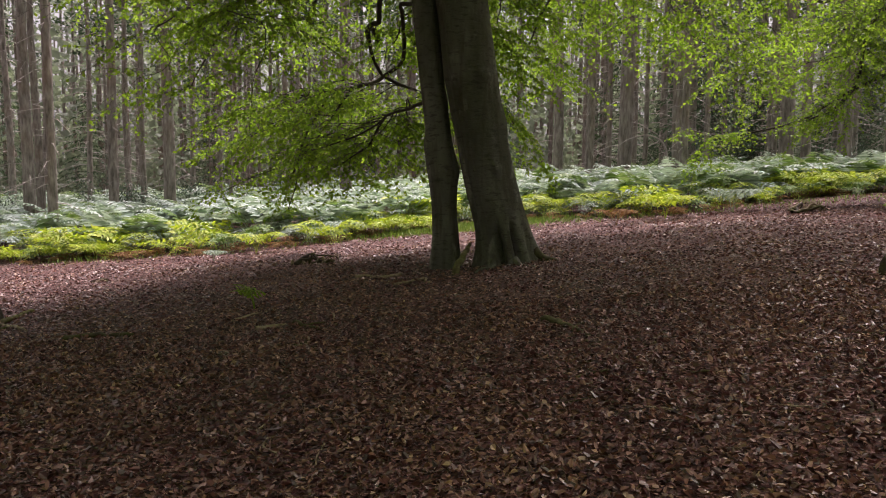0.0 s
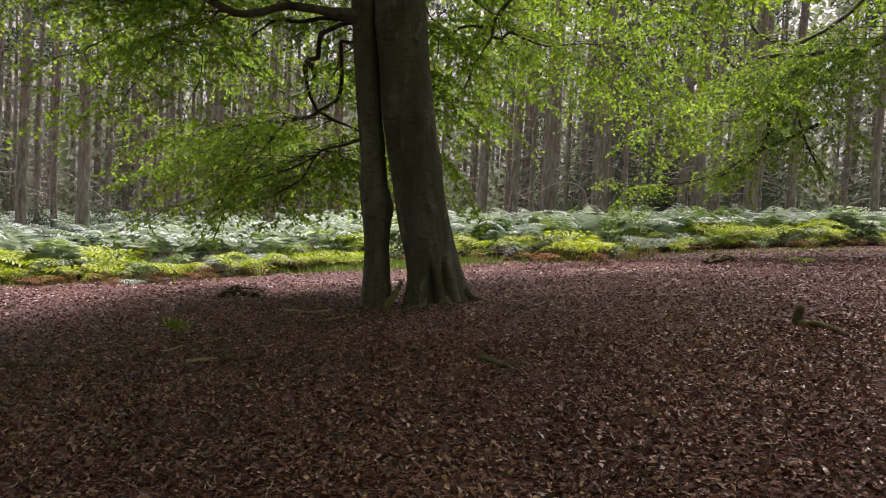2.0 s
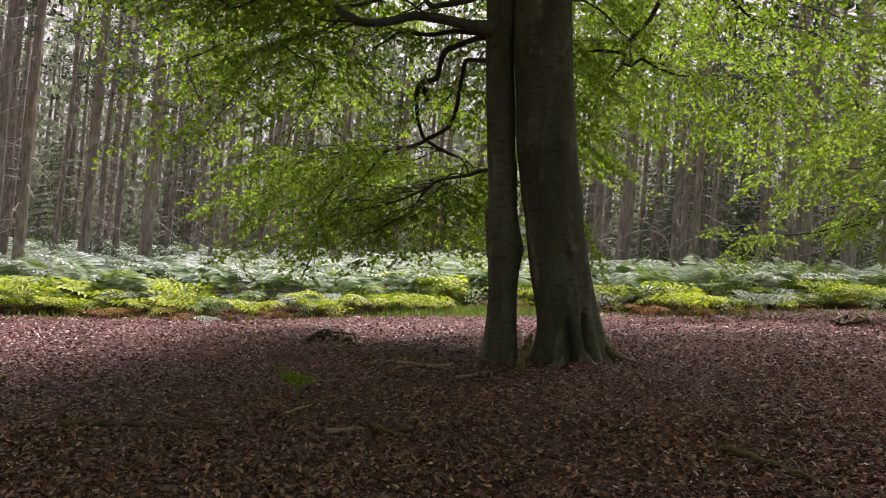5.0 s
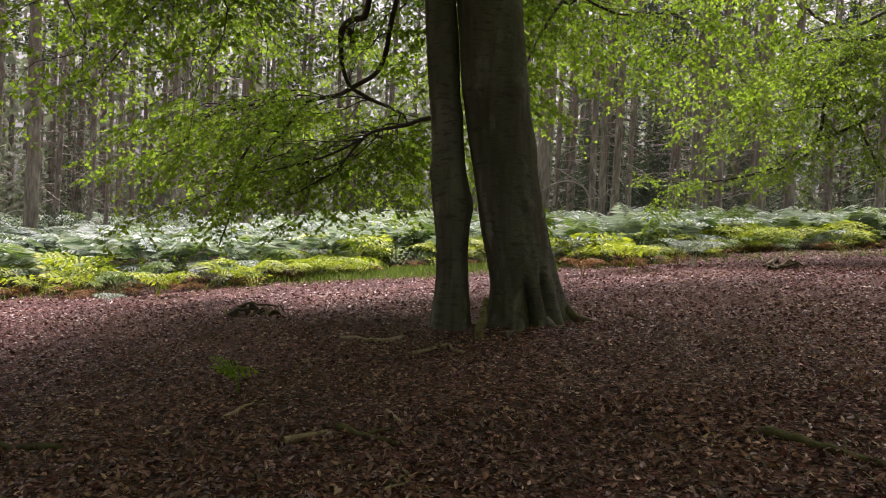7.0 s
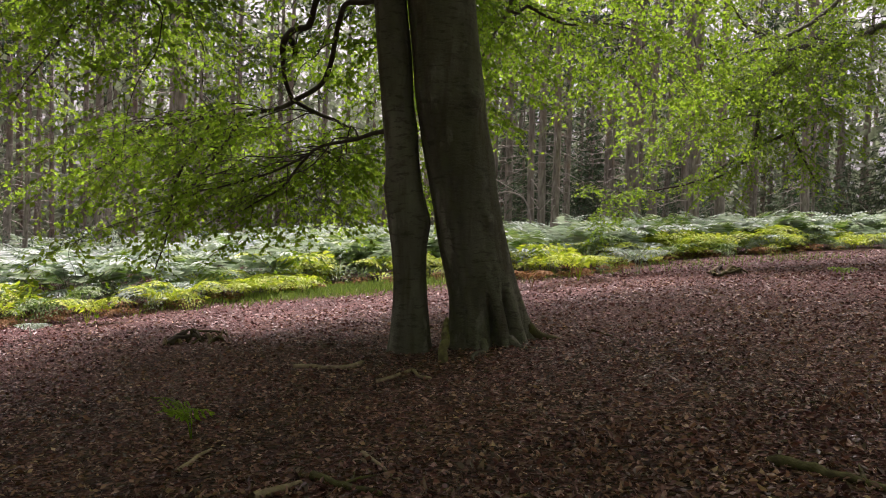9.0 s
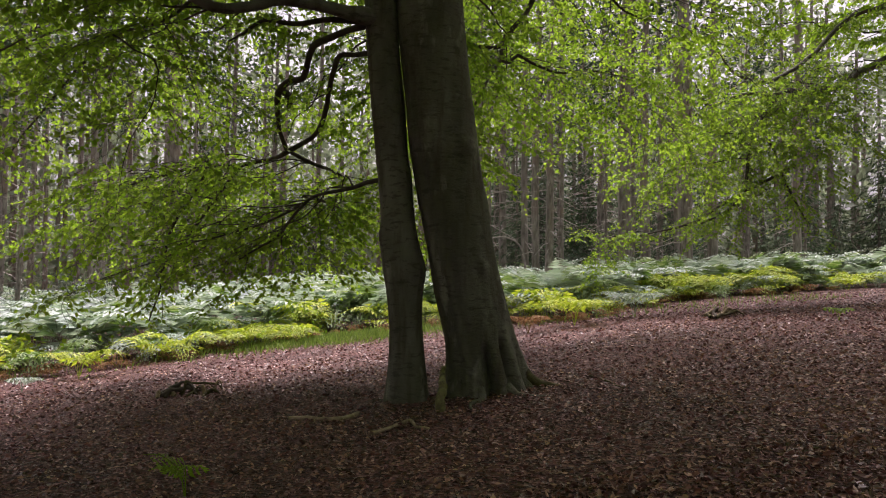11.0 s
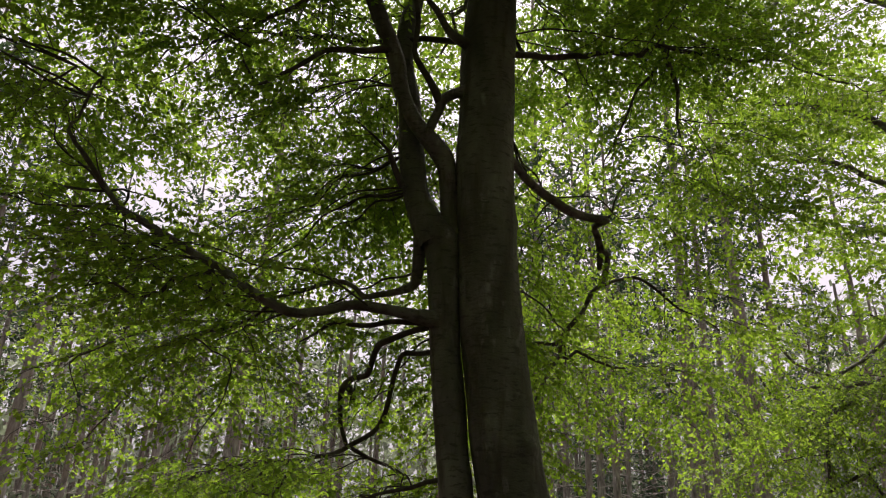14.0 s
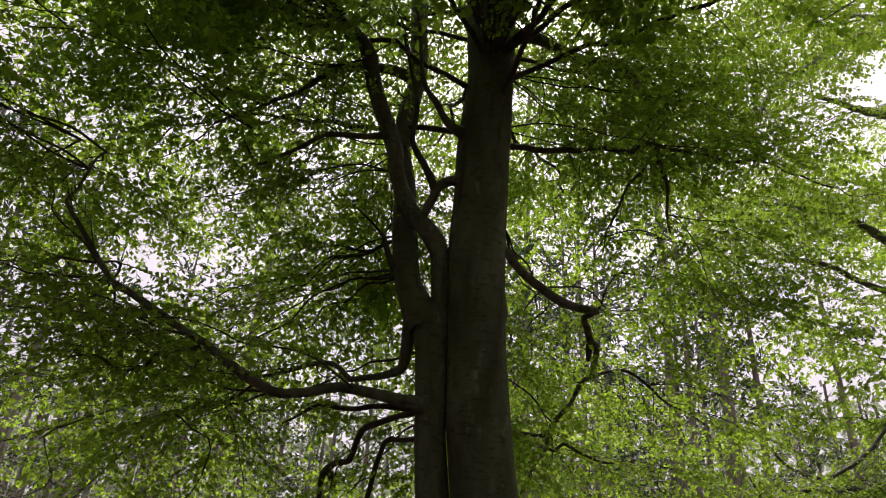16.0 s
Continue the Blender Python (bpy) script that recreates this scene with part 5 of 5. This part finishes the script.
lone_fern(-2.46, 9.75, 1, 3, 0.4, LEAF, "small fresh green fern growing out of the litter", lean=150, tall=1.15)
lone_fern(9.6, 15.9, 2, 2, 0.6, LEAF, "small green fern growing out of the litter", lean=20)
lone_fern(-5.9, 19.3, 3, 4, 0.6, FROND, "low fern at the litter's edge, greyed with painted sky sheen")
lone_fern(4.7, 20.3, 4, 6, 0.9, FROND_DEAD, "withered beige fern at the litter's edge")
lone_fern(6.2, 20.9, 5, 6, 1.25, FROND_EDGE, "bright yellow-green fern reaching over the litter")
lone_fern(-5.2, 20.9, 6, 6, 1.25, FROND_EDGE, "bright yellow-green fern reaching over the litter")
lone_fern(8.4, 21.8, 7, 5, 1.3, FROND, "pale fern reaching over the litter, greyed with painted sky sheen")

# dead arched branch beneath the pines
ab = Heap()
ap = rounded([(10.3, 34.0, 0.6, 0.05), (10.09, 34.0, 2.2, 0.042), (9.8, 34.0, 2.96, 0.038), (9.14, 34.0, 3.25, 0.032), (8.34, 34.0, 3.09, 0.024), (7.6, 34.0, 2.6, 0.012)], 0.1)
tube(ab, ap[:, :3] - ap[0, :3], ap[:, 3], 7)
ob = ab.build("dead_branch", DEAD)
ob.location = tuple(ap[0, :3])
tagged(ob, "pale dead branch arching out of the bracken", "branch")


def shrub(x, y, seed, size, label):
    r = np.random.default_rng(seed)
    t = empty("evergreen_shrub", (x, y, gz(x, y)), label, "shrub", "evergreen shrubs under the pines")
    st, lv = Heap(), Heap()
    tips = []
    for i in range(16):
        a = r.uniform(0, 6.28)
        d = np.array([math.cos(a) * r.uniform(0.2, 1), math.sin(a) * r.uniform(0.2, 1), r.uniform(0.5, 1.2)]) * size
        tube(st, np.stack([np.zeros(3), d * 0.5 + r.normal(0, 0.08, 3), d]), [0.03, 0.02, 0.008], 4)
        tips += [d * q for q in (0.55, 0.75, 0.9, 1.0)]
    tips = np.array(tips)
    p = np.repeat(tips, 26, 0) + r.normal(0, 0.2 * size, (len(tips) * 26, 3))
    p[:, 2] = np.abs(p[:, 2])
    L = r.uniform(0.09, 0.17, len(p))
    blades(lv, p, r.normal(0, 1, (len(p), 3)) + UP * 0.3, UP + r.normal(0, 0.5, (len(p), 3)), L, L * 0.42, simple=True)
    tagged(st.build("branch_mass", TWIG, t), kind="stuff")
    tagged(lv.build("foliage", DARKLEAF, t, smooth=False), kind="stuff")


for i, (x, y, s) in enumerate([(-14.5, 36, 1.5), (-12.2, 37.5, 1.7), (-10.0, 36.5, 1.3), (-17, 38, 1.9), (-8.0, 39, 1.6), (-20, 36, 1.6), (-4.5, 40, 1.5), (13.5, 39.5, 1.7), (19, 37, 1.6)]):
    shrub(x, y, 200 + i, s, "glossy grey-green evergreen shrub under the pines")

# grass at the sunny edge
n = 5200
gx, gy = rng.normal(0.8, 1.5, n), rng.normal(24.2, 0.8, n)
n2 = 1500
gx, gy = np.concatenate([gx, rng.uniform(-12, 16, n2)]), np.concatenate([gy, rng.uniform(21.5, 25, n2)])
n += n2
L = rng.uniform(0.1, 0.3, n)
h = Heap()
blades(h, np.stack([gx, gy, ground_height(gx, gy) + bumps(gx, gy) - 0.01], 1), UP + rng.normal(0, 0.45, (n, 3)), rng.normal(0, 1, (n, 3)), L, L * 0.07 + 0.006, simple=True)
tagged(h.build("grass", GRASS, smooth=False), "short green grass at the bracken's edge", "grass", kind="stuff")
